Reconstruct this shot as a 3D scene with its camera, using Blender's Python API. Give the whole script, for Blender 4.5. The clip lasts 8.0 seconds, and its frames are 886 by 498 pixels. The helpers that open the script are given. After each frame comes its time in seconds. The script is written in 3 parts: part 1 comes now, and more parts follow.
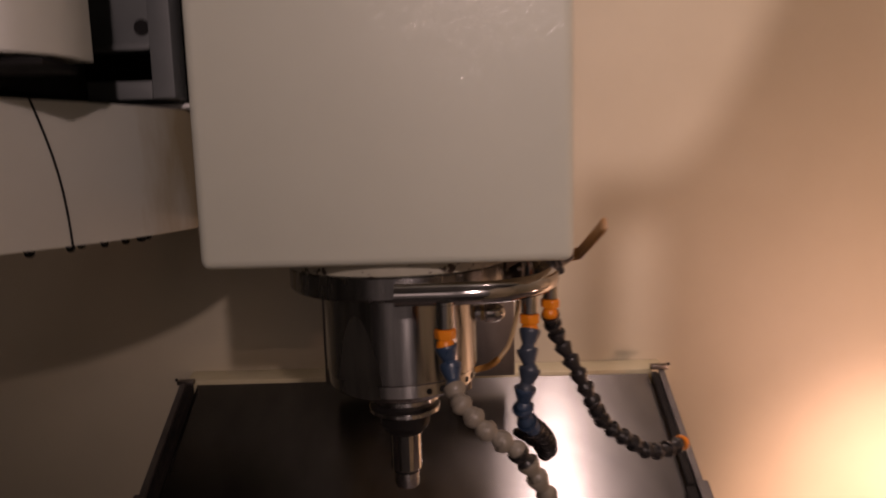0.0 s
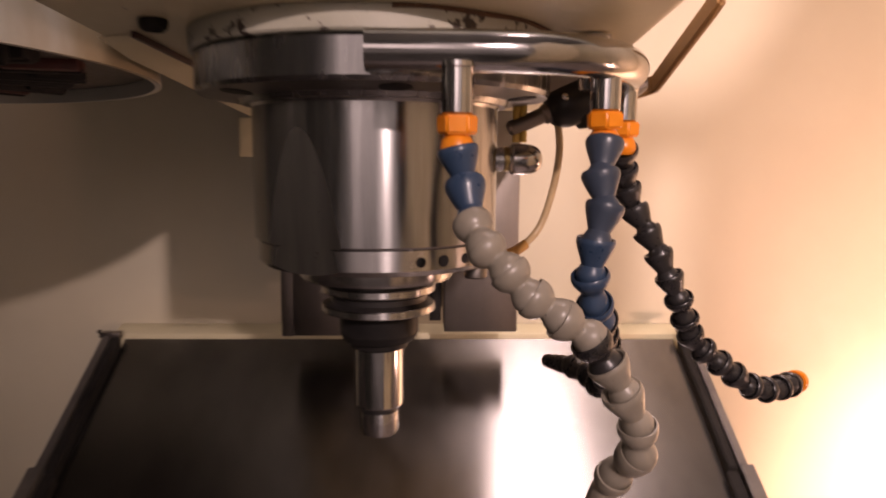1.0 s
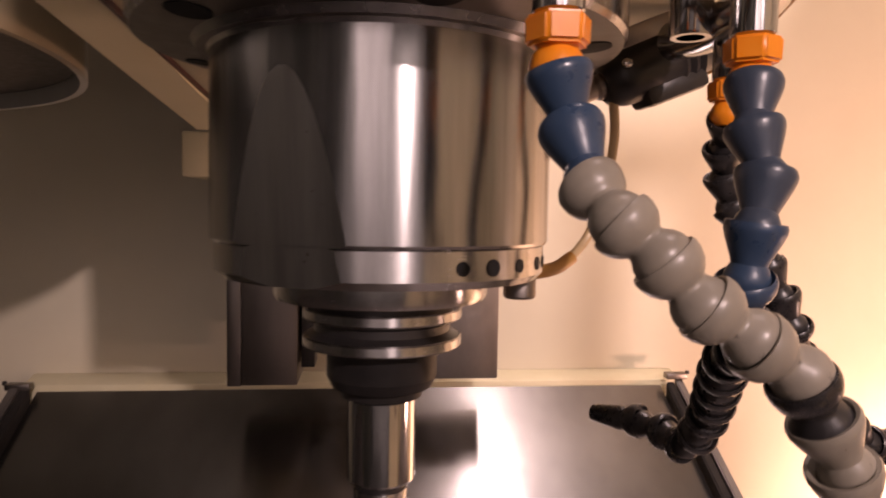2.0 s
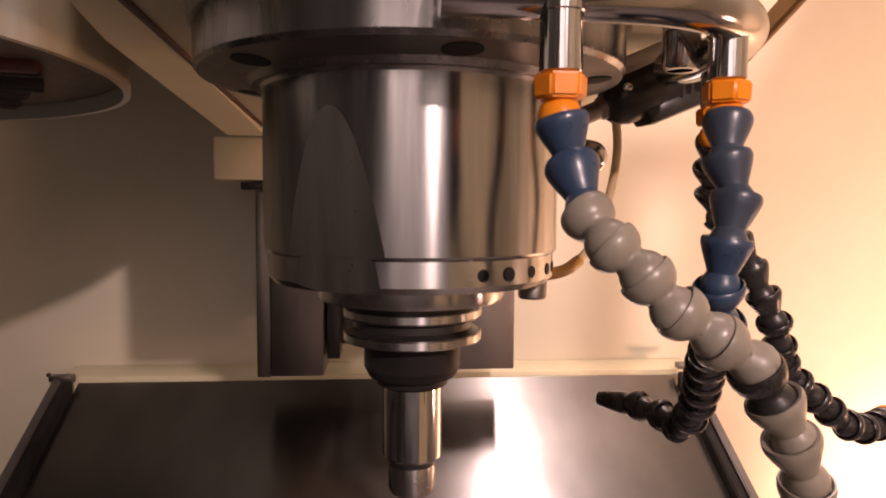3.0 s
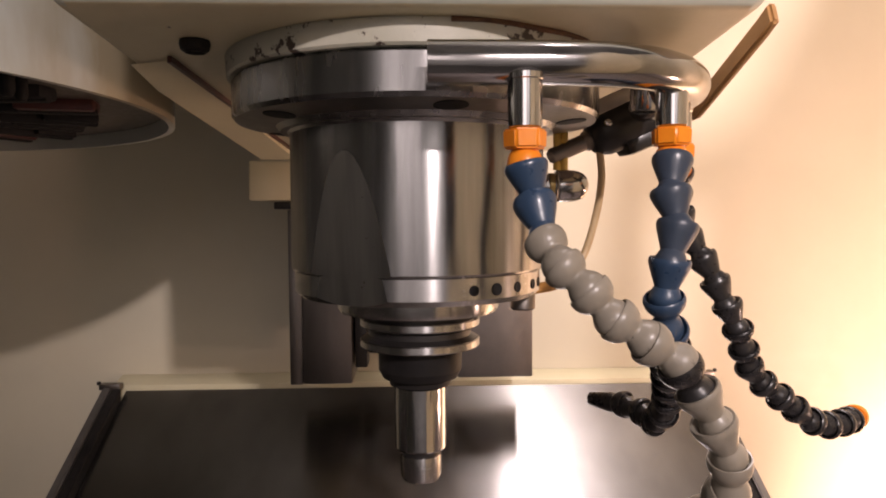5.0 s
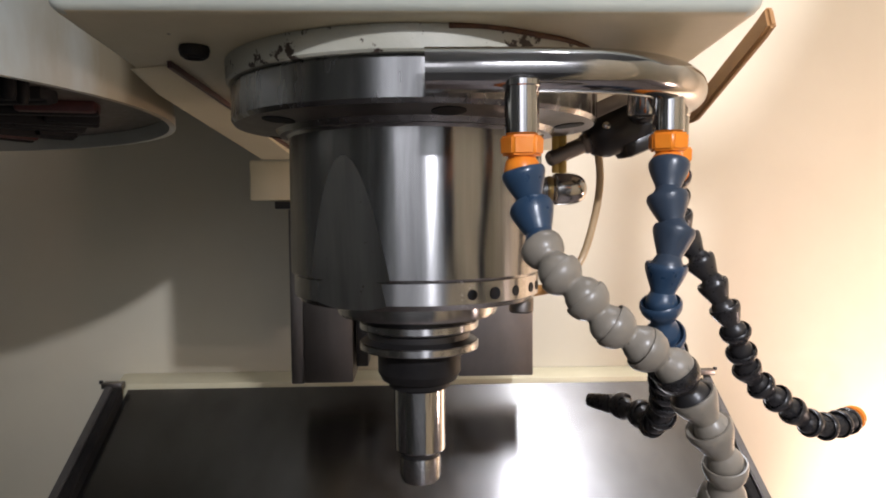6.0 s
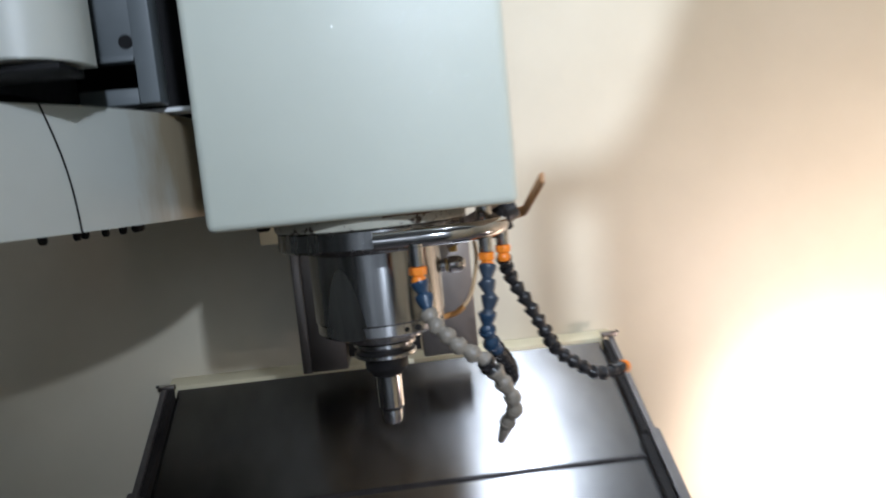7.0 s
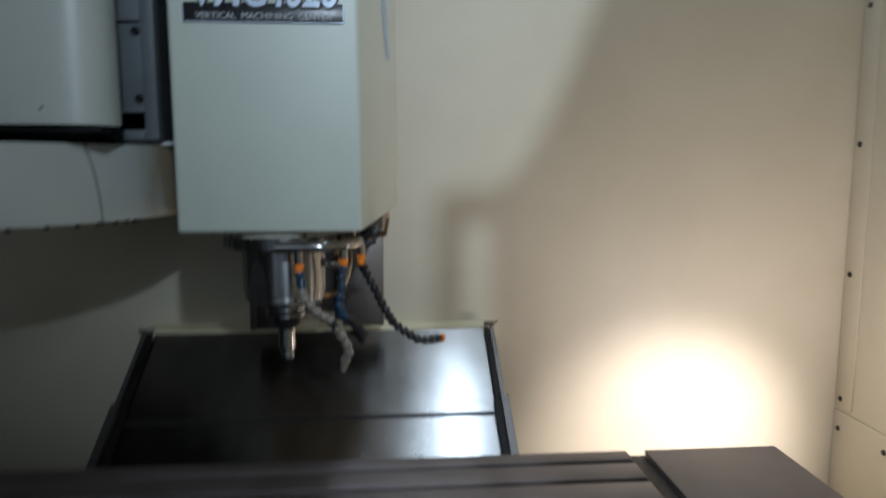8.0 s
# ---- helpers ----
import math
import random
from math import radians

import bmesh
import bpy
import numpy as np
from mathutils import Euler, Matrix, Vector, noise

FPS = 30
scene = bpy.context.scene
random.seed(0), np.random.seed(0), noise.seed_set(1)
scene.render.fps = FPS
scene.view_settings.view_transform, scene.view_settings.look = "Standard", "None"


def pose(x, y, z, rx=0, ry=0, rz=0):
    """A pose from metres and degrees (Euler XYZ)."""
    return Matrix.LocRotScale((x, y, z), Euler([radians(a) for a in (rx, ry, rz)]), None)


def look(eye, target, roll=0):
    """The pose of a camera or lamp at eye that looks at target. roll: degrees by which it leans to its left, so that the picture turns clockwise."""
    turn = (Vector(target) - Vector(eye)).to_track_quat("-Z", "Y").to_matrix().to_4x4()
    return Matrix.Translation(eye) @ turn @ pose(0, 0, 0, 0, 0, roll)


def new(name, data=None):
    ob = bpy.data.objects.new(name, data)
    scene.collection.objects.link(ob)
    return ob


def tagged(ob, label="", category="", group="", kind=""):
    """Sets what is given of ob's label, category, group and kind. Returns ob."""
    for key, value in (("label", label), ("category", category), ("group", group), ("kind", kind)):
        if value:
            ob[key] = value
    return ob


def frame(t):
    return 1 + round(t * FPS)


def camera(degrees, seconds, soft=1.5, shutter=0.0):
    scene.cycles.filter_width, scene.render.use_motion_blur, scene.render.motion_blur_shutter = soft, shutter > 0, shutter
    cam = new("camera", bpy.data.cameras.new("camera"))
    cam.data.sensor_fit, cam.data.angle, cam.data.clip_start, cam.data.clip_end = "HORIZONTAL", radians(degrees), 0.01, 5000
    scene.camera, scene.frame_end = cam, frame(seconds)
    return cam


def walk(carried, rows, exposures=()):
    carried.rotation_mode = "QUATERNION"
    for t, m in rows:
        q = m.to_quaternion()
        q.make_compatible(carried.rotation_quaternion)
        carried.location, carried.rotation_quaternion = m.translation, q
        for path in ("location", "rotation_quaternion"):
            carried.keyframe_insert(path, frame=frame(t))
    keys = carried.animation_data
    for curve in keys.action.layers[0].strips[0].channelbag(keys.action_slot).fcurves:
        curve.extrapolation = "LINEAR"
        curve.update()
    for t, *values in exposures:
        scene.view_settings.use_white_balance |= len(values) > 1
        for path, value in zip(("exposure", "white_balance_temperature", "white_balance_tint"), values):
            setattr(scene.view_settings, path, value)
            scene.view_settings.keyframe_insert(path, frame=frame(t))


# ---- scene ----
cam = camera(66.6, 8.0, 1.85, 0.5)
PATH = [
    (0, (0.043, -0.579, 1.686), (0.034, 1.403, 1.419), -1.6),
    (0.2, (0.035, -0.515, 1.657), (-0.013, 1.468, 1.403), 0.5),
    (0.4, (0.027, -0.463, 1.619), (-0.034, 1.521, 1.375), 1.9),
    (0.5, (0.024, -0.443, 1.599), (-0.043, 1.54, 1.343), 2.4),
    (0.7, (0.023, -0.421, 1.576), (-0.024, 1.561, 1.314), 1.9),
    (0.9, (0.027, -0.388, 1.556), (0.04, 1.594, 1.288), 0.3),
    (1, (0.029, -0.374, 1.549), (0.079, 1.609, 1.289), 0.4),
    (1.2, (0.029, -0.335, 1.541), (0.127, 1.653, 1.346), 0.4),
    (1.5, (0.025, -0.282, 1.537), (0.172, 1.707, 1.378), -0.1),
    (1.9, (0.001, -0.268, 1.523), (0.219, 1.716, 1.399), 0.8),
    (2, (-0.003, -0.271, 1.52), (0.213, 1.714, 1.404), 1.0),
    (2.2, (-0.01, -0.283, 1.519), (0.194, 1.703, 1.391), 1.6),
    (3.3, (-0.01, -0.323, 1.536), (0.145, 1.666, 1.392), 0.0),
    (3.5, (-0.01, -0.337, 1.539), (0.137, 1.653, 1.405), -0.1),
    (4, (-0.004, -0.348, 1.538), (0.111, 1.645, 1.419), 0.2),
    (4.5, (-0.003, -0.354, 1.536), (0.085, 1.642, 1.437), -0.1),
    (4.7, (0.0, -0.356, 1.536), (0.08, 1.64, 1.433), -0.2),
    (6, (0.003, -0.359, 1.54), (0.073, 1.637, 1.42), -0.4),
    (6.1, (0.001, -0.363, 1.54), (0.081, 1.632, 1.423), 0.1),
    (6.4, (0.015, -0.409, 1.559), (0.093, 1.586, 1.443), 0.6),
    (6.5, (0.019, -0.437, 1.568), (0.098, 1.558, 1.451), 0.8),
    (6.6, (0.026, -0.489, 1.584), (0.096, 1.505, 1.445), 0.9),
    (6.8, (0.03, -0.593, 1.613), (0.1, 1.398, 1.444), -1.9),
    (7, (0.026, -0.683, 1.64), (0.158, 1.301, 1.428), -5.6),
    (7.3, (0.029, -0.84, 1.682), (0.266, 1.13, 1.427), -5.2),
    (7.5, (0.04, -0.888, 1.707), (0.321, 1.079, 1.48), -5.3),
    (7.6, (0.052, -0.929, 1.71), (0.352, 1.037, 1.496), -5.7),
    (7.8, (0.106, -1.012, 1.703), (0.376, 0.961, 1.521), -4.5),
    (8, (0.176, -1.101, 1.713), (0.328, 0.877, 1.459), 0.0),
]
EXPOSURES = [
    (0.0, -1.25, 9000, 56), (0.5, -0.56, 9000, 52), (1.0, 0.08, 8700, 55), (1.5, 0.04, 8700, 56), (2.0, 0.18, 8600, 56), (3.5, 0.32, 9000, 56), (4.5, 0.36, 8400, 47), (6.0, 0.44, 6450, 27), (6.5, 0.44, 5900, 21), (7.0, 0.12, 5750, 20), (7.3, -0.36, 5650, 18), (7.5, -0.68, 5550, 16), (8.0, -1.10, 5550, 13),
]
walk(cam, [(t, look(eye, target, roll)) for t, eye, target, roll in PATH], EXPOSURES)

# ---- world and light ----
world = bpy.data.worlds.new("world")
scene.world = world
world.use_nodes = True
world.node_tree.nodes["Background"].inputs[0].default_value = (1.0, 0.96, 0.84, 1)
world.node_tree.nodes["Background"].inputs[1].default_value = 0.02


def lamp(name, kind, eye, target, power, colour, size=0.2, size_y=None, cone=60, blend=1.0):
    data = bpy.data.lights.new(name, kind)
    data.energy, data.color = power, colour
    if kind == "AREA":
        data.shape, data.size, data.size_y = "RECTANGLE", size, size_y or size
    else:
        data.shadow_soft_size = size
    if kind == "SPOT":
        data.spot_size, data.spot_blend = radians(cone), blend
    ob = new(name, data)
    ob.matrix_world = look(eye, target)
    return ob


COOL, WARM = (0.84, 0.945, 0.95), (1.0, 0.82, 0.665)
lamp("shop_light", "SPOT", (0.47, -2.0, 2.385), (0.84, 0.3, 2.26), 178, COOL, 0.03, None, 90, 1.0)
# broad fill added from the front left, not a known lamp
lamp("front_fill", "AREA", (-0.46, -3.3, 2.3), (-0.1, 0.3, 1.5), 5.5, COOL, 1.2, 1.0)
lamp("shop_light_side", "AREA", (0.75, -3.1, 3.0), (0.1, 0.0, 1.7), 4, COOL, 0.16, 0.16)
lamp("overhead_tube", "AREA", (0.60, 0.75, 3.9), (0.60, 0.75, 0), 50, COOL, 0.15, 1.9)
# added fill above the tube: brightens the ceiling that the way cover reflects
lamp("ceiling_fill", "AREA", (0.60, 0.75, 3.93), (0.60, 0.75, 5), 20, COOL, 0.15, 1.9)
# added helper lamps: they brighten the workshop's far wall behind the door for reflections
lamp("reflection_fill", "SPOT", (0.95, -3.45, 3.9), (0.95, -4.3, 1.9), 480, COOL, 0.08, None, 62, 0.8)
lamp("reflection_fill_small", "SPOT", (-1.35, -3.6, 3.9), (-1.35, -4.3, 2.0), 330, COOL, 0.06, None, 48, 0.8)
# the work lamp: its wide spill and its beam
lamp("work_lamp", "SPOT", (1.10, 0.0, 1.10), (0.95, 0.69, 1.60), 37, WARM, 0.06, None, 162, 1.0)
lamp("work_lamp_beam", "SPOT", (1.10, 0.0, 1.10), (0.985, 0.69, 0.868), 98, WARM, 0.06, None, 74, 1.0)

# ---- materials ----
M = {}


def nodes(name):
    m = bpy.data.materials.new(name)
    m.use_nodes = True
    M[name] = m
    t = m.node_tree
    return m, t, t.nodes["Principled BSDF"]


def add(t, kind, **inputs):
    n = t.nodes.new(kind)
    for k, v in inputs.items():
        n.inputs[k.replace("_", " ")].default_value = v
    return n


def place(t, scale=(1, 1, 1)):
    c = t.nodes.new("ShaderNodeTexCoord")
    mp = add(t, "ShaderNodeMapping", Scale=scale)
    t.links.new(c.outputs["Object"], mp.inputs[0])
    return mp.outputs[0]


def ramp(t, src, stops):
    r = t.nodes.new("ShaderNodeValToRGB")
    r.color_ramp.elements[0].position, r.color_ramp.elements[0].color = stops[0][0], (*stops[0][1], 1)
    r.color_ramp.elements[1].position, r.color_ramp.elements[1].color = stops[-1][0], (*stops[-1][1], 1)
    for p, c in stops[1:-1]:
        e = r.color_ramp.elements.new(p)
        e.color = (*c, 1)
    t.links.new(src, r.inputs[0])
    return r.outputs[0]


def material(name, a, b, scale=8.0, rough=(0.4, 0.5), metal=0.0, grain=200.0, bump=0.1, dist=0.0005, stretch=(1, 1, 1),
             grain_stretch=(1, 1, 1), spots=None, coat=0.0, aniso=0.0, turned="", coat_grain=False):
    """Two-scale surface: broad colour drift a to b, fine grain as relief, roughness drift, optional spots (colour, scale, amount)."""
    m, t, p = nodes(name)
    n1 = add(t, "ShaderNodeTexNoise", Scale=scale, Detail=6.0, Roughness=0.6)
    t.links.new(place(t, stretch), n1.inputs["Vector"])
    col = ramp(t, n1.outputs[0], [(0.3, a), (0.7, b)])
    n2 = add(t, "ShaderNodeTexNoise", Scale=grain, Detail=0.6 if coat_grain else 4.0, Roughness=0.5 if coat_grain else 0.6)
    t.links.new(place(t, grain_stretch), n2.inputs["Vector"])
    if spots:
        n3 = add(t, "ShaderNodeTexNoise", Scale=spots[1], Detail=5.0, Roughness=0.65)
        t.links.new(place(t, (1, 1.07, 0.93)), n3.inputs["Vector"])
        fac = ramp(t, n3.outputs[0], [(spots[2], (0, 0, 0)), (spots[2] + 0.03, (1, 1, 1))])
        mix = t.nodes.new("ShaderNodeMixRGB")
        t.links.new(fac, mix.inputs[0])
        t.links.new(col, mix.inputs[1])
        mix.inputs[2].default_value = (*spots[0], 1)
        col = mix.outputs[0]
    t.links.new(col, p.inputs["Base Color"])
    mr = add(t, "ShaderNodeMapRange")
    mr.inputs["To Min"].default_value, mr.inputs["To Max"].default_value = rough
    avg = add(t, "ShaderNodeMath")
    avg.operation = "ADD"
    t.links.new(n1.outputs[0], avg.inputs[0])
    t.links.new(n2.outputs[0], avg.inputs[1])
    mr.inputs["From Min"].default_value, mr.inputs["From Max"].default_value = 0.7, 1.3
    t.links.new(avg.outputs[0], mr.inputs["Value"])
    t.links.new(mr.outputs[0], p.inputs["Roughness"])
    p.inputs["Metallic"].default_value = metal
    p.inputs["Coat Weight"].default_value = coat
    p.inputs["Anisotropic"].default_value = aniso
    if turned:
        tg = t.nodes.new("ShaderNodeTangent")
        tg.direction_type, tg.axis = "RADIAL", turned
        t.links.new(tg.outputs[0], p.inputs["Tangent"])
        p.inputs["Anisotropic Rotation"].default_value = 0.25 if turned == "Z" else 0.0
    if bump:
        bn = add(t, "ShaderNodeBump", Strength=bump, Distance=dist)
        t.links.new(n2.outputs[0], bn.inputs["Height"])
        t.links.new(bn.outputs[0], p.inputs["Coat Normal" if coat_grain else "Normal"])
        p.inputs["Coat Roughness"].default_value = 0.12
    return m


material("wall_paint", (0.595, 0.54, 0.412), (0.66, 0.605, 0.472), 3, (0.48, 0.60), grain=60, bump=0.06, dist=0.001)
material("head_paint", (0.565, 0.595, 0.515), (0.62, 0.652, 0.567), 5, (0.42, 0.52), grain=480, bump=1.0, dist=0.0007, coat=0.28, coat_grain=True)
material("drum_paint", (0.505, 0.518, 0.465), (0.565, 0.578, 0.525), 5, (0.36, 0.46), grain=330, bump=0.05, dist=0.0006)


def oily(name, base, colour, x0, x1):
    """The paint of another material with oil and warm bounced light as brown, thickening towards x1."""
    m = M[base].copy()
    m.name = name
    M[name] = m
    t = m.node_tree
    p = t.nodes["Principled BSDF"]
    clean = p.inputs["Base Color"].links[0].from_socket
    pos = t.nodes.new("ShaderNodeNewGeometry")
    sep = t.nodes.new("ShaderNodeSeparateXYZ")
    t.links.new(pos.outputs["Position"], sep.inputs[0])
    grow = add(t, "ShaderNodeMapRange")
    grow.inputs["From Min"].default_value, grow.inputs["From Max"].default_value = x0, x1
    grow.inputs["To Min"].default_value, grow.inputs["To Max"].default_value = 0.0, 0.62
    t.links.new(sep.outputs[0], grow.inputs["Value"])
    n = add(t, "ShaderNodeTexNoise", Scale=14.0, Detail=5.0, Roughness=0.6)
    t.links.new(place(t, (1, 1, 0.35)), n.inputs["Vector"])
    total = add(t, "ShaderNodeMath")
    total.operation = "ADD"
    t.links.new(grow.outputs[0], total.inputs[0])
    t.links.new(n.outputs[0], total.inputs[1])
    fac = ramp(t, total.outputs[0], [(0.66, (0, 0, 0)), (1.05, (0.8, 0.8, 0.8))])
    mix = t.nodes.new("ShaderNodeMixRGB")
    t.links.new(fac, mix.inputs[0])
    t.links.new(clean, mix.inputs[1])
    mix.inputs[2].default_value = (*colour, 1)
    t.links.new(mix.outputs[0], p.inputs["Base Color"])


# the drum end's warm bounce light is painted in with the oil's brown
oily("bounce_stained_drum_paint", "drum_paint", (0.33, 0.24, 0.125), -0.246, -0.214)
material("cream_paint", (0.67, 0.60, 0.40), (0.74, 0.67, 0.47), 12, (0.35, 0.5), grain=300, bump=0.2, dist=0.0004,
         spots=((0.28, 0.15, 0.07), 26, 0.70))
material("underside_tone", (0.60, 0.53, 0.36), (0.69, 0.615, 0.435), 20, (0.3, 0.5), grain=300, bump=0.25, dist=0.0005,
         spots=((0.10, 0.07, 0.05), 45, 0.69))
material("chipped_paint", (0.37, 0.36, 0.29), (0.47, 0.455, 0.375), 30, (0.35, 0.5), grain=240, bump=0.3, dist=0.0005,
         spots=((0.045, 0.028, 0.02), 95, 0.575))
material("machined_steel", (0.23, 0.227, 0.222), (0.48, 0.475, 0.47), 95, (0.19, 0.25), 1.0, grain=85, bump=0.09, dist=0.0006,
         stretch=(1, 1, 0.05), grain_stretch=(1, 1, 0.12), aniso=0.88, turned="Z", spots=((0.10, 0.07, 0.05), 130, 0.715))
material("milled_steel", (0.27, 0.265, 0.25), (0.47, 0.46, 0.43), 70, (0.30, 0.42), 1.0, grain=60, bump=0.06, dist=0.0006,
         stretch=(1, 1, 0.06), grain_stretch=(1, 1, 0.15), spots=((0.16, 0.13, 0.10), 90, 0.66))
material("ground_steel", (0.36, 0.352, 0.345), (0.54, 0.53, 0.52), 70, (0.20, 0.28), 1.0, grain=160, bump=0.004, dist=0.0002,
         stretch=(1, 1, 0.1), grain_stretch=(1, 1, 12), aniso=0.9, turned="Z")
material("flange_steel", (0.19, 0.19, 0.187), (0.40, 0.395, 0.39), 80, (0.22, 0.30), 1.0, grain=85, bump=0.10, dist=0.0006,
         stretch=(1, 1, 0.06), grain_stretch=(1, 1, 0.2), aniso=0.7, turned="Z", spots=((0.12, 0.085, 0.06), 90, 0.70))
material("chrome", (0.44, 0.43, 0.425), (0.58, 0.57, 0.565), 25, (0.07, 0.13), 1.0, grain=120, bump=0.05, dist=0.0004,
         spots=((0.30, 0.17, 0.12), 60, 0.74))
material("pipe_chrome", (0.31, 0.30, 0.295), (0.50, 0.485, 0.475), 30, (0.08, 0.16), 1.0, grain=90, bump=0.08, dist=0.0005,
         spots=((0.26, 0.13, 0.085), 55, 0.66))
material("polished_steel", (0.42, 0.395, 0.375), (0.54, 0.51, 0.485), 20, (0.12, 0.19), 1.0, grain=60, bump=0.0)
material("brass", (0.42, 0.30, 0.13), (0.52, 0.38, 0.18), 40, (0.25, 0.4), 1.0, grain=120, bump=0.02)
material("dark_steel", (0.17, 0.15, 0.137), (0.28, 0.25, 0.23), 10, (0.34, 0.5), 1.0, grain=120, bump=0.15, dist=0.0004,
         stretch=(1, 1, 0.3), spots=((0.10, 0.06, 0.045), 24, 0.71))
material("cover_steel", (0.205, 0.20, 0.196), (0.35, 0.342, 0.335), 7, (0.235, 0.275), 1.0, grain=14, bump=0.0, stretch=(1, 0.25, 1), aniso=0.75, turned="X")
material("rail_black", (0.012, 0.011, 0.011), (0.03, 0.027, 0.025), 20, (0.35, 0.55), 0.0, grain=150, bump=0.2)
material("rail_grey", (0.13, 0.12, 0.115), (0.21, 0.195, 0.18), 20, (0.35, 0.5), 0.6, grain=150, bump=0.1)
material("black_oxide", (0.016, 0.015, 0.015), (0.03, 0.027, 0.026), 40, (0.28, 0.4), 0.2, grain=400, bump=0.1)
material("black_rubber", (0.012, 0.011, 0.012), (0.028, 0.026, 0.026), 60, (0.22, 0.38), 0.0, grain=500, bump=0.12, dist=0.0003)
material("blue_plastic", (0.018, 0.045, 0.088), (0.03, 0.064, 0.115), 50, (0.25, 0.4), 0.0, grain=400, bump=0.1, dist=0.0003)
material("slate_plastic", (0.03, 0.046, 0.07), (0.042, 0.06, 0.088), 50, (0.28, 0.42), 0.0, grain=400, bump=0.1, dist=0.0003)
material("grey_plastic", (0.225, 0.195, 0.155), (0.285, 0.25, 0.205), 40, (0.27, 0.4), 0.0, grain=400, bump=0.12, dist=0.0003,
         spots=((0.13, 0.11, 0.09), 120, 0.68))
material("orange_plastic", (0.85, 0.20, 0.012), (0.95, 0.28, 0.02), 40, (0.25, 0.4), 0.0, grain=300, bump=0.08)
material("tan_plastic", (0.45, 0.30, 0.16), (0.55, 0.39, 0.22), 60, (0.25, 0.4), 0.0, grain=300, bump=0.05)
material("amber_plastic", (0.42, 0.19, 0.05), (0.52, 0.26, 0.08), 60, (0.25, 0.4), 0.0, grain=300, bump=0.05)
material("yellow_plastic", (0.60, 0.38, 0.08), (0.70, 0.48, 0.12), 60, (0.3, 0.4), 0.0, grain=300, bump=0.05)
material("brown_plate", (0.38, 0.175, 0.06), (0.50, 0.265, 0.105), 35, (0.35, 0.5), 0.0, grain=300, bump=0.12,
         spots=((0.08, 0.045, 0.03), 40, 0.66))
material("rust", (0.07, 0.028, 0.014), (0.17, 0.075, 0.035), 160, (0.6, 0.85), 0.0, grain=600, bump=0.4, dist=0.0006)
material("grey_bracket", (0.135, 0.152, 0.158), (0.17, 0.188, 0.194), 12, (0.4, 0.55), 0.0, grain=200, bump=0.08)
# near-black for holes, seams and tools, and for shade inside the changer
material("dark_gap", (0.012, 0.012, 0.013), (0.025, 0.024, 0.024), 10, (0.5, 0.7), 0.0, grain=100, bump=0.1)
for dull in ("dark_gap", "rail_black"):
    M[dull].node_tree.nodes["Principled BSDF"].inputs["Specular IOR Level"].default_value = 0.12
material("table_iron", (0.19, 0.165, 0.165), (0.27, 0.235, 0.235), 9, (0.36, 0.52), 0.5, grain=60, bump=0.1, dist=0.0005,
         grain_stretch=(0.4, 6, 1))
material("dark_iron", (0.03, 0.026, 0.026), (0.06, 0.052, 0.05), 14, (0.4, 0.6), 0.3, grain=90, bump=0.15)
material("sign_black", (0.012, 0.012, 0.014), (0.02, 0.02, 0.022), 30, (0.25, 0.35))
material("sign_silver", (0.42, 0.47, 0.56), (0.55, 0.60, 0.68), 30, (0.18, 0.3), 0.9)
material("sign_white", (0.42, 0.42, 0.44), (0.55, 0.55, 0.57), 30, (0.35, 0.45))
material("white_plastic", (0.72, 0.73, 0.72), (0.80, 0.81, 0.80), 30, (0.35, 0.45))
material("logo_blue", (0.26, 0.38, 0.58), (0.32, 0.44, 0.64), 30, (0.3, 0.4))
material("logo_pale", (0.50, 0.58, 0.66), (0.56, 0.63, 0.70), 30, (0.3, 0.4))
# grey of the unseen panels, set dark to cut bounce and reflections
material("panel_grey", (0.135, 0.14, 0.13), (0.165, 0.17, 0.16), 3, (0.5, 0.65), grain=60, bump=0.06, dist=0.001)
material("concrete", (0.10, 0.098, 0.095), (0.15, 0.145, 0.14), 2, (0.5, 0.8), grain=40, bump=0.2)
material("shop_wall", (0.38, 0.39, 0.39), (0.46, 0.47, 0.46), 1.5, (0.6, 0.8), grain=40, bump=0.1)
material("blue_bin", (0.02, 0.10, 0.42), (0.03, 0.14, 0.5), 20, (0.4, 0.5))
material("tool_dark", (0.03, 0.026, 0.025), (0.10, 0.085, 0.08), 60, (0.25, 0.45), 0.7, grain=300, bump=0.2)
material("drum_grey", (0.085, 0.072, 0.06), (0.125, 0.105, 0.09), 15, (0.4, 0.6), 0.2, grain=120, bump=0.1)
material("red_label", (0.05, 0.015, 0.013), (0.085, 0.025, 0.022), 60, (0.4, 0.5))

# ---- builders ----
BASE = {}


def thing(name, base, label, category, group="", kind=""):
    ob = new(name)
    ob.empty_display_size = 0.02
    ob.location = base
    BASE[ob] = Vector(base)
    return tagged(ob, label, category, group, kind)


def finish(bm, name, mat, smooth=35):
    bmesh.ops.recalc_face_normals(bm, faces=bm.faces)
    me = bpy.data.meshes.new(name)
    for f in bm.faces:
        f.smooth = smooth > 0
    bm.to_mesh(me)
    bm.free()
    if smooth:
        me.set_sharp_from_angle(angle=radians(smooth))
    me.materials.append(M[mat])
    return me


